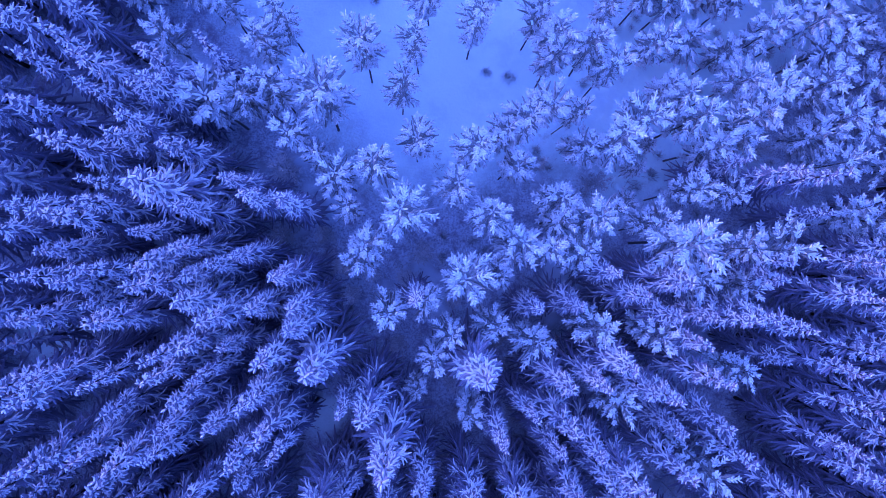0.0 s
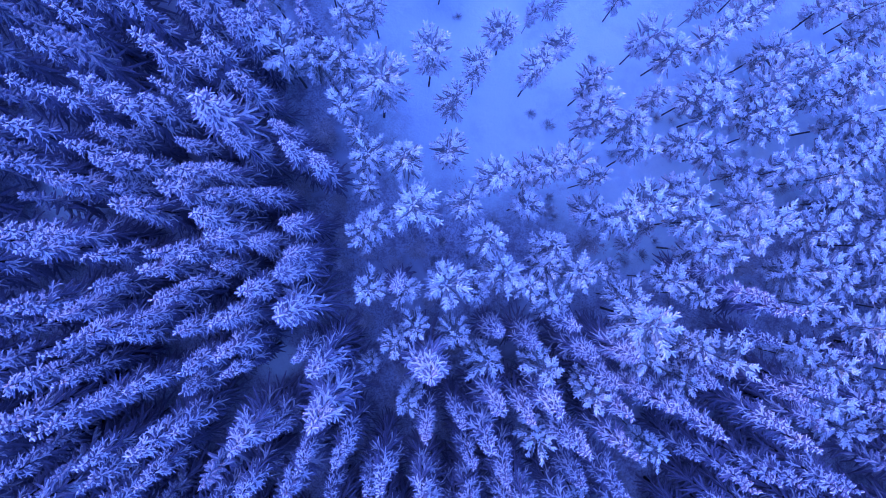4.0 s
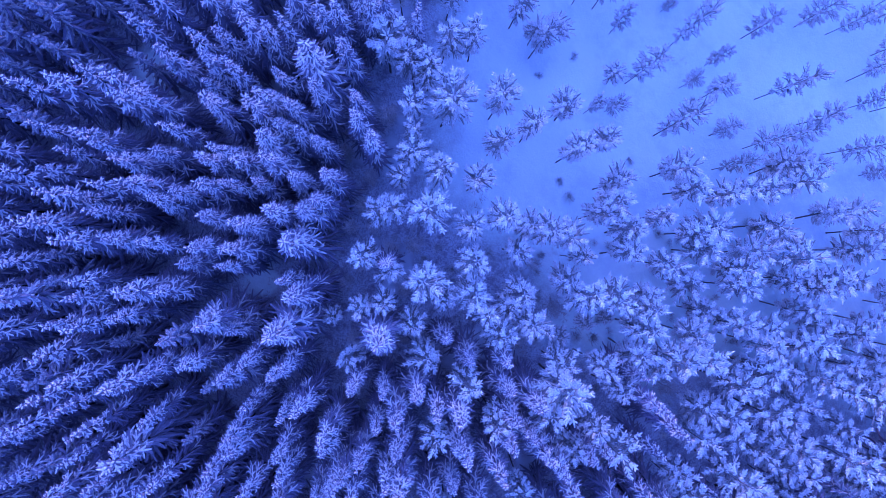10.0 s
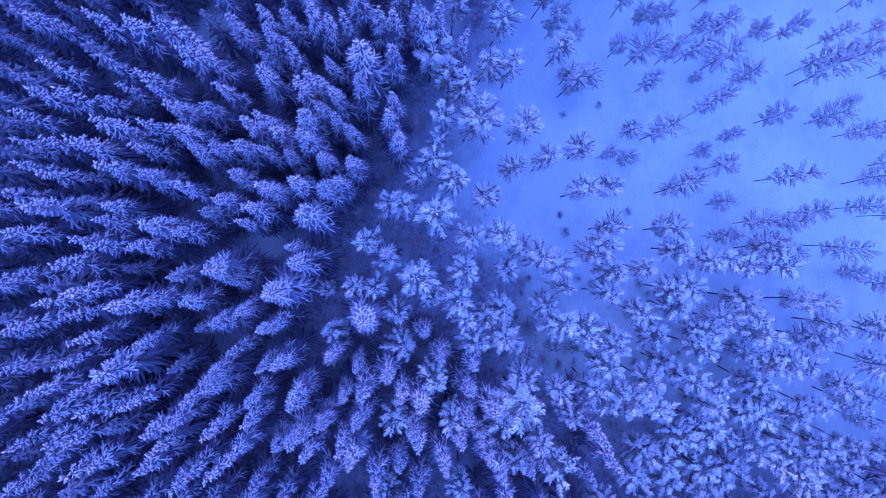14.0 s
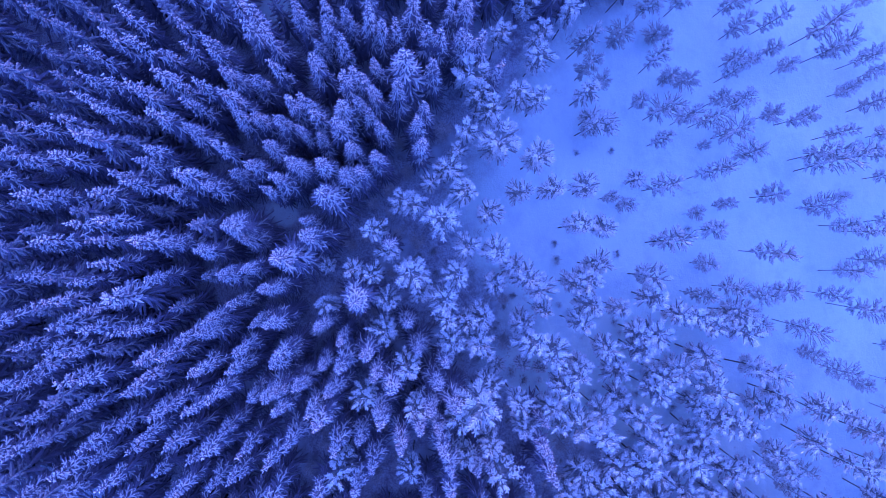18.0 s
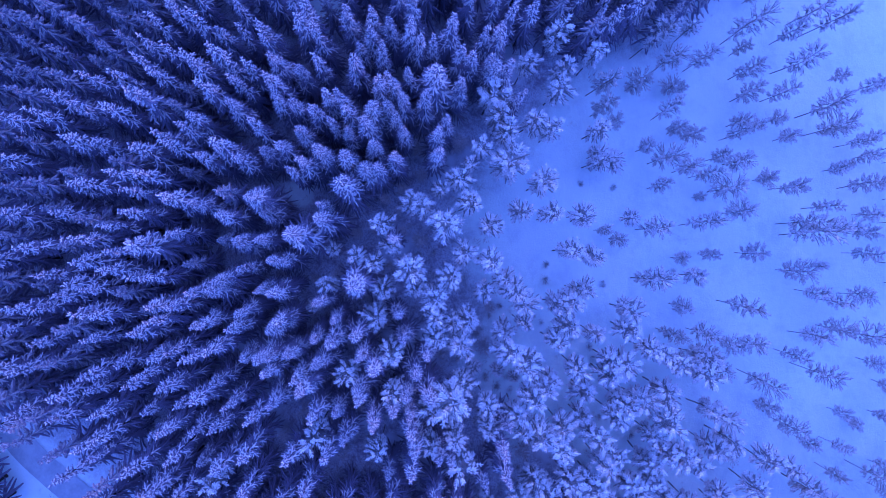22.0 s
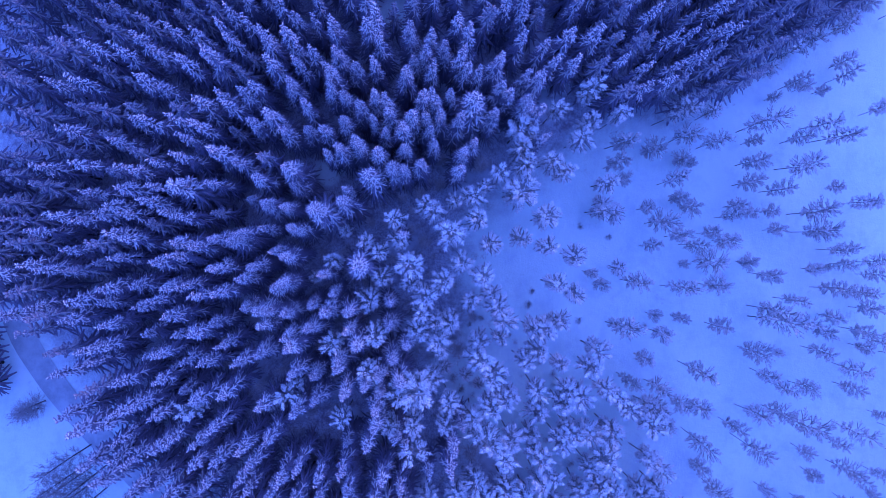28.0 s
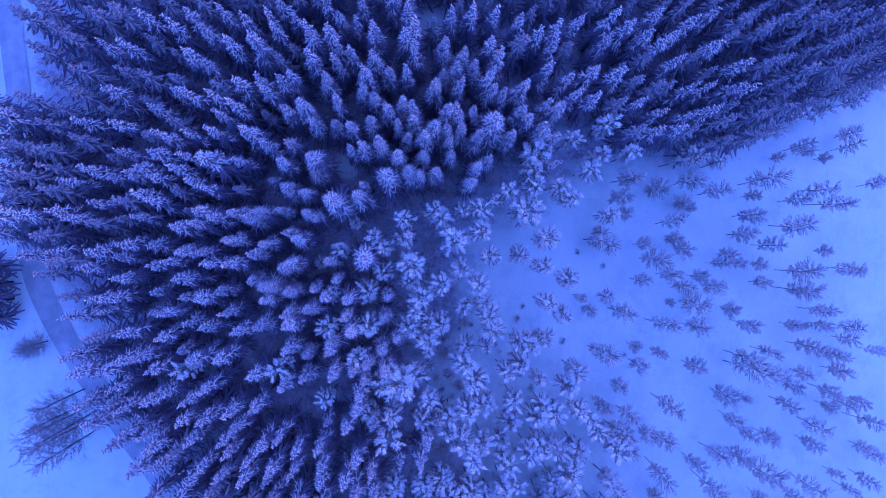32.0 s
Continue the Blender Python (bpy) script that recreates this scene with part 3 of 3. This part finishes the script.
spruces([(-28, 30.4, 16), (-29.4, 34, 16), (-29.2, 36, 16), (-31.9, 33.8, 16), (-33, 37.8, 16), (-34.5, 39.4, 16), (-33.9, 42.7, 16), (-37, 40.3, 16), (-40.5, 42.6, 16), (-35.9, 47.6, 16), (-38.5, 46.2, 16), (-41.5, 44.7, 16), (-39.8, 48.2, 16), (-37.3, 50.4, 16), (-42.4, 48.3, 16), (-8.4, 2.4, 16.5), (-10.5, 2.9, 16.8), (-11.4, 4.3, 16.5), (-13.9, 0.2, 16.8), (-14, 2.1, 16.8), (-14.9, 6.4, 16.3), (-15.9, 11.2, 17.5), (-16.4, 10.5, 16), (-18, 7.7, 16.3), (-17.4, 9.9, 16), (-18.9, 7.1, 16.1), (-20.4, 2.5, 16.1), (-20.2, 4.3, 15.6), (-21.3, 1.3, 18.5), (-21, 6.1, 18.4)])
spruces([(-22.6, 0.1, 16), (-20.3, 10, 16), (-19.5, 11.6, 17.8), (-24.1, 2.7, 16.6), (-24.2, 8.7, 16), (-22.5, 13.1, 16), (-26.1, 1.1, 16.9), (-24.3, 11.9, 16), (-22.8, 15.6, 16), (-27.4, 8.6, 16), (-28.6, 6.5, 16), (-25.7, 14.5, 16), (-30, 0.4, 16), (-29.8, 4.1, 16), (-30.3, 9, 16), (-26.3, 18, 16), (-23.8, 21.7, 16), (-31.5, 10.9, 16), (-30, 15.6, 16), (-33, 15.2, 16), (-32.4, 18, 16), (-32.3, 20.3, 16), (-31.5, 22.4, 16), (-29.7, 24.8, 16), (-34.9, 20.7, 16), (-33, 23.9, 16), (-35.8, 25.9, 16), (-33.2, 29.4, 16), (-37.2, 28.3, 16), (-35.2, 31.3, 16)])
spruces([(-37.9, 33, 16), (-37.1, 35.5, 16), (-39.1, 37.4, 16), (-40.6, 40.2, 16)])
spruces([(-7.7, -4, 16), (-7.8, -5.3, 15.9), (-6.6, -7.7, 17), (-2.1, -13.3, 19), (-4.9, -16.6, 12.6), (-6.4, -17, 17.4), (-1.9, -19.8, 15.6), (-3, -29.3, 17.8), (-18.6, -26.9, 17.7), (3.9, -8, 17.8), (2.8, -23.3, 15.4), (-16.3, 3.5, 18.4)], 1.4)
spruces([(-12.1, -6.6, 16), (-13, -7.6, 17.8), (-0.1, -3.6, 16.4), (-4.9, -10.6, 16.3), (-8.5, -13.2, 16.9), (5.3, -12.2, 16.8), (7.3, -11.2, 15.6), (9, -13.8, 15.8), (2.7, -18.3, 16), (0.6, -19.5, 16.1), (11.9, -8.5, 16.7), (-17.4, 1, 16.2), (-13.6, 12.2, 16)], 0.75)
pines([(-3.6, -0.9, 12.3), (-1.7, -4.6, 13.3), (5.5, -5.8, 12.4), (15.5, -18.8, 13.5), (23.4, -27.3, 13.5), (8.4, -4.7, 12), (8.7, -6.7, 12.1), (11.1, -4.1, 11.8), (12, -0.6, 12), (13.6, -1.9, 13), (12.9, -5.7, 13.5), (16.9, -4.7, 13.7), (14, -10.6, 13.9), (18.1, -2.2, 11.9), (17, -6.6, 13.4), (15.7, -9.8, 13.3), (19.9, -2.1, 13.4), (17.9, -12.7, 13.1), (23, -0.1, 14.1), (20.4, -12, 13.3), (23.8, -3, 12.7), (24.7, -2.2, 12.6), (23.4, -8.7, 12), (25.7, -0.9, 11.9), (20.4, -15.7, 13.4), (22.2, -14.2, 13.4), (26.9, -0.5, 12.7), (33.4, -7.4, 12.8), (35.9, -1, 11.9), (5.5, 2.3, 12.4)])
pines([(7.2, 5.8, 10.5), (10.7, 3.8, 10.2), (12.5, 1.7, 12.7), (13.2, 7.5, 9.8), (15.2, 7.8, 12.1), (18, 1.3, 11.2), (17.1, 9.4, 11.5), (15, 13.3, 11.4), (20.3, 4, 11.9), (21.3, 9.6, 11.4), (22.2, 7.6, 10.9), (20.6, 11.3, 10.6), (20, 12.6, 8.5), (23.7, 3.5, 10.5), (18.3, 15.6, 10.3), (24.2, 8.1, 11.1), (25.5, 9.7, 12.5), (22, 16.6, 8.5), (25.1, 12.7, 10.4), (20.4, 19.6, 9.9), (25.3, 15.7, 7.6), (29.7, 2.2, 10.4), (27.9, 12, 11.5), (23.8, 20.9, 9.8), (30.7, 8.7, 10.6), (25.3, 19.5, 9.9), (27.6, 16.5, 11), (32.2, 6.2, 10.9), (32.7, 2.5, 11.5), (24.1, 22.9, 10.7)])
pines([(33, 9.5, 10.4), (30.5, 19.3, 9.8), (35.6, 9.7, 9.1), (28.8, 24.1, 9.6), (27.5, 25.7, 11.6), (37.6, 3.3, 11.1), (36.2, 12.9, 10), (35, 16.9, 8.9), (33.7, 19.9, 9.7), (38, 9.6, 10.2), (31.2, 25.5, 9.6), (39.7, 6.9, 10.5), (40.4, 2.2, 11.1), (38.8, 14.4, 9.4), (34.3, 23.7, 9.6), (42.3, 5.1, 10.6), (33.5, 29.2, 9.5), (39, 22.3, 9.6), (38.2, 27.8, 9.5), (37.5, 31.2, 9.5), (43.7, 23.2, 9.6), (42.1, 26.3, 9.5), (40, 31.9, 9.5), (44.1, 29.4, 9.5), (3, 4.2, 12.7), (0.1, 7.3, 12.8), (4.4, 7.1, 12.6), (6.8, 8.2, 11), (8.2, 9, 11.9), (9.4, 9.9, 12.2)])
pines([(0.2, 15.1, 11.3), (4.5, 16.6, 11.4), (10.7, 14.2, 10.9), (10.8, 15.9, 11.2), (9.4, 17.6, 10.5), (5.8, 19.5, 10.4), (13.8, 15.3, 10.8), (15.1, 19, 10.1), (12.9, 23.4, 9.9), (15.3, 23.2, 9.8), (18.4, 25.3, 9.6), (20.5, 28.3, 9.6), (23.5, 26.5, 9.6), (26, 26.2, 9.8), (22.5, 31.7, 9.6), (27.5, 32, 9.5), (28.8, 34.1, 9.5), (31.5, 34, 9.5), (-2.4, 5.9, 14), (-1.2, 11.5, 12.8), (-8.2, 11.7, 12.3), (-3.9, 14.3, 12.9), (-10.5, 11.5, 12.4), (-11.5, 14.5, 11.9), (-9.9, 17, 11.9), (-5.8, 22.3, 10.5), (-14.7, 18.3, 11), (-9.6, 22.9, 10.6), (-16.6, 19.4, 11.6), (-18, 23.4, 11)])
pines([(-3.8, 0.1, 13.2), (-5.2, 4.7, 13.1), (-9.1, 7.9, 13), (-11.6, 10.7, 12.7), (-17.8, 14.9, 12.3), (-20.9, 19, 11.9)])
pines([(3.5, -1.8, 12.9), (15.2, -3.6, 13.4), (7.4, 0.5, 12.1), (18.9, 0.2, 15), (19.5, 21.8, 9.3), (-1.3, 2.6, 13.2), (-6.8, 10, 13.3), (-14.5, 10, 12.7)], 1.4)
pines([(0.7, -3.8, 13.5), (2.4, -6.1, 13.4), (1.4, -7.5, 14.1), (3.8, -11.5, 12.5), (6.4, -2.3, 11.2), (9.5, -0.1, 12.9), (10.7, 1.9, 12.3), (14.2, 2.5, 11.1), (12, 9.9, 11.5), (-4.5, 2.6, 13.1), (-7, 5.9, 13.3)], 0.75)
bog_pines([(1.1, 19.7, 8.3), (1.9, 26.8, 5.3), (9.9, 26.9, 12.3), (3.5, 28.6, 10.8), (17.2, 29.2, 8.8), (14.2, 31.6, 6.3), (3.9, 34.6, 11.5), (10.5, 33.5, 7.8), (20.6, 30, 8.3), (8.2, 36.6, 5.5), (17.9, 33.4, 8.3), (21.1, 33.7, 7.8), (3.2, 40.4, 8.3), (14.8, 38.2, 12), (22.7, 35, 8), (20, 37.1, 6.8), (8.8, 41.8, 7.5), (20.2, 39.9, 7.5), (24.6, 39.6, 10.8), (0.9, 47.7, 8.5), (5.8, 48, 10.5), (12, 47.1, 7.3), (7.4, 48.3, 12.3), (22.7, 45.1, 7.8), (29.4, 41.2, 5.3), (15.1, 49.3, 7.8), (20.6, 47.4, 8.8), (4.3, 51.8, 8), (24.9, 47, 10.8), (16.8, 52, 7.8)])
bog_pines([(7.1, 54.3, 7.5), (20.4, 51.5, 7.5), (2.3, 57.3, 8.3), (21.3, 53.5, 11.5), (16.6, 55.2, 6.8), (11.2, 56.7, 7), (8.4, 57.4, 6.3), (6.2, 58.8, 5.5), (25.8, 56.5, 5.3), (2.5, 62.5, 5), (7.9, 62.4, 7.5), (13.3, 61.8, 7.8), (4.8, 63.5, 6.5), (16.2, 62.1, 6.8), (10.2, 63.9, 5), (22.1, 62.6, 9.3), (24.7, 61.8, 5), (8.6, 68.2, 5.8), (0.5, 69.1, 5.5), (11.1, 68.8, 8.5), (20, 67.7, 4.7), (15.2, 70.8, 4.8), (21.8, 69.6, 6.5), (19.5, 71.8, 6.8), (16.1, 72.9, 5.2), (-6.9, 23.2, 5.5), (-6.2, 25.2, 5.3), (-12.4, 24.5, 9.8), (-10.5, 25.9, 6.5), (-15.2, 24.3, 10.8)])
bog_pines([(-6.9, 30.1, 5.5), (-1.7, 31, 6.8), (-5, 31.5, 9.5), (-15.2, 29.9, 7.3), (-10.8, 32.9, 10.5), (-3.3, 34.7, 8), (-8.6, 34.8, 5), (-19.4, 31.2, 13.5), (-7.8, 36.8, 5.8), (-14.3, 35.2, 4), (-17.2, 34.1, 9), (0, 39.2, 9.5), (-4.2, 39.5, 6.3), (-16.7, 38.3, 9.3), (-3.4, 41.9, 7.3), (-8.4, 43.1, 5.8), (-0.6, 45.7, 5.3), (-11.7, 44.2, 7.8), (-7.8, 45.6, 4.8), (-14.7, 44.4, 8.3), (-19.6, 44.1, 11.8), (-17.9, 45, 5.3), (-8.1, 48.8, 4.5), (-11.1, 48.3, 8.3), (-5.5, 49.4, 5.3), (-27.6, 44.5, 8.5), (-14.7, 50.4, 10.5), (-8.2, 52.9, 10.5), (-5.6, 53.6, 9.8), (-18.6, 50.9, 7.5)])
bog_pines([(-32.8, 44.6, 7.8), (-0.4, 55.7, 5.5), (-26.5, 49.9, 7.3), (-21, 53.6, 9), (-3.4, 57.8, 7.5), (-19.1, 55, 10.8), (-31.6, 50.5, 9), (-12.6, 58.4, 4), (-26.4, 55.1, 4), (-10.6, 61.2, 7.8), (-1.9, 62.9, 8.3), (-28.2, 57, 7.5), (-0.2, 64.2, 5.5), (-30.5, 57.4, 5), (-23.9, 62.7, 6), (-36.9, 58.1, 5), (-39.3, 60.8, 4)])

# saplings between the pines of the bog
for x, y, h in [(-14.1, 36.8, 3.3), (-6.7, 41.9, 7.4), (2.7, 22.7, 7.3), (8.0, 32.7, 5.2), (12.1, 51.7, 3.7), (0.4, 37.0, 3.6), (-2.3, 36.9, 9), (-26.4, 52.1, 4.6), (-24.7, 47.9, 3.4), (-1.5, 60.2, 5.0), (4.2, 24.7, 5.8), (-0.8, 58.3, 3.7), (2.4, 65.4, 3.9), (9.3, 65.9, 6.4), (-5.6, 55.5, 7.4), (-3.8, 60.0, 5.9), (-10.4, 63.7, 5.0)]:
    plant("bog", x, y, h, "stunted sapling pine with a thin crown on open snow" if h < 4 else "slender pine with a thin dark crown on open snow", "pine", "pines on the open bog", 0.8)

# low young birches and pines in the gaps of the mixed wood
for _ in range(900):
    x, y = rng.uniform(-16, 30), rng.uniform(-22, 10)
    if y > 0.3 * x + 7 or road_off(x, y) > -9:
        continue
    if all(math.hypot(x - a, y - b) > 2.3 for a, b in planted) and noise.noise(Vector((x * 0.15, y * 0.15, 2.0))) > -0.05:
        if rng.random() < 0.65:
            plant("birch", x, y, round(rng.uniform(3.0, 6.5), 1), "low leafless birch pale with rime in a forest gap", "birch", "birches in the gaps", 0.9)
        else:
            plant("pine", x, y, round(rng.uniform(4.5, 8.0), 1), "slim low young pine white with rime", "pine", "pines at the forest's edge", 0.8)

pines([(18.6, 20.2, 9.5), (18.8, 27.0, 9.5), (20.5, 32.0, 8.5), (31.8, 31.5, 9.5), (31.7, 23.1, 10), (33.1, 15.8, 10), (32.0, 27.2, 9.5), (37.5, 25.3, 9.5), (35.1, 21.3, 10), (38.2, 16.2, 9.5)], 1.3)
# closer pines where the mixed wood thins out into the bog
for _ in range(380):
    x, y = rng.uniform(18, 54), rng.uniform(6, 56)
    if 0.5 * x < y < 1.12 * x + 2 and all(math.hypot(x - a, y - b) > 3.0 for a, b in planted):
        pines([(x, y, round(rng.uniform(8.0, 11.5), 1))], 1.15)

# the bog goes on with scattered pines
for _ in range(800):
    x, y = rng.uniform(20, 66), rng.uniform(20, 84)
    if x < 24 + (77 - y) * 0.217 or y < 0.55 * x + 5:
        continue
    if all(math.hypot(x - a, y - b) > 2.9 for a, b in planted):
        plant("bog", x, y, round(rng.uniform(3.0, 9.0), 1), "slender pine with a thin dark crown on open snow", "pine", "pines on the open bog", 0.9)

# the tall spruces that lean over the road
for i in range(9):
    plant("spruce", -4.5 + 1.95 * i + rng.uniform(-0.4, 0.4), -57.4 + 0.74 * i + rng.uniform(-0.5, 0.7), round(rng.uniform(16.5, 19.0), 1), "tall dark spruce with drooping boughs beside the road", "spruce", "spruces of the forest", 1.3)

# bare birches by the road, and low ones in the gaps
spruces([(17.2, -58.4, 17), (19.5, -57.3, 18), (21.7, -56.6, 17.5), (23.9, -55.9, 16.5), (18.6, -60.0, 16), (23.0, -58.4, 17)], 1.45)
for x, y, h in [(32.2, -44.0, 13), (33.5, -42.6, 14.5), (34.8, -41.6, 14.5), (36.3, -42.0, 15), (37.9, -41.3, 14), (35.2, -43.6, 14)]:
    plant("tall birch", x, y, h, "tall leafless birch with dark fine twigs beside the road", "birch", "birches by the road", 0.9)
for x, y, h in [(26.6, -50.6, 6), (27.6, -51.2, 5.5)]:
    plant("tall birch", x, y, h, "leafless bush with dark fine twigs beside the road", "birch", "birches by the road", 1.5)
for x, y, h in [(-1.5, -8.2, 4.5), (3.2, -11.2, 5), (-0.9, -2.8, 5), (19, -10.9, 6), (7.2, -16.7, 5), (-3.8, -2.6, 3.5), (-7.5, 0.9, 5), (-10.6, 6.3, 6), (-1.9, -5.9, 4), (11.8, -8.4, 5), (13.2, -5.8, 6), (-10.9, 0.9, 5), (-2.8, -12.2, 3), (28.9, 8.1, 5), (23.4, -4.3, 6), (2.1, -18, 4), (3.1, -4.7, 3)]:
    plant("birch", x, y, h, "low leafless birch pale with rime in a forest gap", "birch", "birches in the gaps")
for x, y, h in [(-3.7, 21.8, 1.2), (-6.5, 24.7, 1.3), (-2.6, 26.3, 1), (6.2, 15.4, 1.2), (8.2, 15, 1.5), (18, 19.7, 1.5), (19.7, 19.9, 0.8), (20.1, 20.9, 0.9), (20.7, 19.3, 0.7), (24.4, 28.2, 1.1), (25.6, 21.3, 0.7), (21.5, 13.9, 1.1), (19.5, 5.1, 1.3), (20, 7.9, 1), (21.7, 8.1, 1.3), (18.3, 7, 1.2), (9.6, 7.1, 0.7), (11.6, 6.7, 1.2), (10.4, -1.7, 0.9), (11.2, 1.6, 1.1), (30.3, 24.7, 1), (31, 23.5, 1.3), (10.1, 22.8, 1.1), (-12.2, 14.7, 0.8), (10, 32.7, 1.2)]:
    plant("shrub", x, y, h, "dark small shrub sticking out of the snow", "shrub", "shrubs in the snow")
for _ in range(700):
    x, y = rng.uniform(2, 34), rng.uniform(-6, 28)
    if 0.25 * x - 6 < y < 0.9 * x + 3 and noise.noise(Vector((x * 0.2, y * 0.2, 5.0))) > -0.08 and all(math.hypot(x - a, y - b) > 1.3 for a, b in planted):
        plant("shrub", x, y, round(rng.uniform(0.7, 1.7), 2), "dark small shrub sticking out of the snow", "shrub", "shrubs in the snow")


# short pines that straggle out from the forest's edge
for _ in range(400):
    x, y = rng.uniform(-56, -14), rng.uniform(14, 72)
    edge = (-41.4 * (y - 9.2) - 51.6 * (x + 3.0)) / 66.2
    if -8 < edge < -1 and rng.random() < 0.2 + (edge + 8) / 12 and not in_forest(x, y) and all(math.hypot(x - a, y - b) > 2.6 for a, b in planted):
        pines([(x, y, round(rng.uniform(5.5, 9.5), 1))], 0.9)


# younger spruces that stand close between the others
cells = {}
for x, y in planted:
    cells.setdefault((int(x // 4), int(y // 4)), []).append((x, y))
for _ in range(16000):
    x, y = rng.uniform(-64, 64), rng.uniform(-82, 70)
    far = math.hypot(x, y)
    if far < 19 or far > 78 or not in_forest(x, y) or any(math.hypot(x - a, y - b) < r + 0.3 for a, b, r in GLADES):
        continue
    i, j = int(x // 4), int(y // 4)
    if all(math.hypot(x - a, y - b) > (2.25 if far > 30 else 2.5) for k in (-1, 0, 1) for l in (-1, 0, 1) for a, b in cells.get((i + k, j + l), ())):
        cells.setdefault((i, j), []).append((x, y))
        if x > 8 and -16 < y < 40 and far < 56 and y > 0.5 * x - 26 and rng.random() < 0.85 - 0.5 * (y < 0.25 * x - 5):
            pines([(x, y, round(rng.uniform(9.5, 13.5), 1))], 1.1)
        elif x > 7 and far < 40:
            spruces([(x, y, round(rng.uniform(11.5, 15.0), 1))], 1.15)
        elif x > -7 and road_off(x, y) > -10:
            plant("spruce", x, y, round(rng.uniform(15.0, 18.0), 1), "tall dark spruce with drooping boughs beside the road", "spruce", "spruces of the forest", 1.2)
        else:
            plant_in_woods(x, y, rng.uniform(15.0, 18.0) if -16 < road_off(x, y) < 0 and x > -7 else rng.uniform(11.5, 16.5), 0.95)


spruce_wood = tagged(new("spruce_wood"), "dense dark spruce forest with snow on its boughs", "forest", kind="stuff")
for name, mat in (("crown", dark_needles), ("snow", thin_snow)):
    into = woods[name]
    mesh_object(name, np.concatenate(into["v"]).tolist(), np.concatenate(into["f"]).tolist(), mat, spruce_wood)


def undergrowth():
    """Heather, dead twigs and knee-high seedlings on the forest floor, half snowed in."""
    chance, shape = random.Random(8), Shape()
    for _ in range(4200):
        x, y = chance.uniform(-62, 62), chance.uniform(-80, 62)
        edge = in_forest(x, y) or (-14 < x < 24 and -20 < y < 9)
        if not edge or noise.noise(Vector((x * 0.12, y * 0.12, 1.0))) < chance.uniform(-0.6, 0.25):
            continue
        base, size = ground_z(x, y), chance.uniform(0.4, 1.5)
        for k in range(18):
            a = chance.uniform(0, 6.3)
            shape.spike(Vector((x + chance.uniform(-0.4, 0.4) * size, y + chance.uniform(-0.4, 0.4) * size, base - 0.05)), Vector((math.cos(a), math.sin(a), chance.uniform(0.2, 1.8))), size * chance.uniform(0.3, 0.8), 0.035 + 0.025 * size, 0.5, False)
    tagged(shape.made("undergrowth", floor_twigs, None), "dark heather and dead twigs on the snowy forest floor", "undergrowth", kind="stuff")


undergrowth()


# the woods beyond the part that is seen closely
def far_woods():
    """The same forest goes on around: simple whorled cones, uncountable from here."""
    chance, shape = random.Random(5), Shape()
    cells = {}
    for x, y in planted:
        cells.setdefault((int(x // 8), int(y // 8)), []).append((x, y))
    for gx in range(-140, 141, 8):
        for gy in range(-140, 141, 8):
            x, y = gx + chance.uniform(-1.7, 1.7), gy + chance.uniform(-1.7, 1.7)
            if any(math.hypot(x - a, y - b) < 9 for i in (-2, -1, 0, 1, 2) for j in (-2, -1, 0, 1, 2) for a, b in cells.get((int(x // 8) + i, int(y // 8) + j), ())):
                continue
            off = road_off(x, y)
            open_bog = y + 0.35 * x > 20 and not (x < -45 and y < 75)
            if off > -4 and (off < 40 or open_bog) or math.hypot(x, y) < 70 or open_bog and chance.random() < 0.8:
                continue
            h, turn, base = chance.uniform(11, 18) * (0.5 if open_bog else 1), chance.uniform(0, 6), ground_z(x, y)
            shape.spike(Vector((x, y, base)), Vector((0, 0, 1)), h * 0.9, 0.4, 0.1, False)
            z = h
            while z > h * 0.2:
                rel = 1 - z / h
                for i in range(7):
                    a = turn + i * 0.9
                    shape.spike(Vector((x, y, base + z)), Vector((math.cos(a), math.sin(a), 0.5 - 1.2 * min(1, rel * 1.6))), (0.25 + 2.2 * rel ** 0.7) * chance.uniform(0.8, 1.15), 0.5, 0.55, False)
                turn += 0.5
                z -= h * 0.1
    tagged(shape.made("far_woods", dark_needles, None), "snowy spruce forest stretching on all around", "forest", kind="stuff")


far_woods()

for model in MODELS:
    for ob in (*model.children_recursive, model):
        bpy.data.objects.remove(ob)
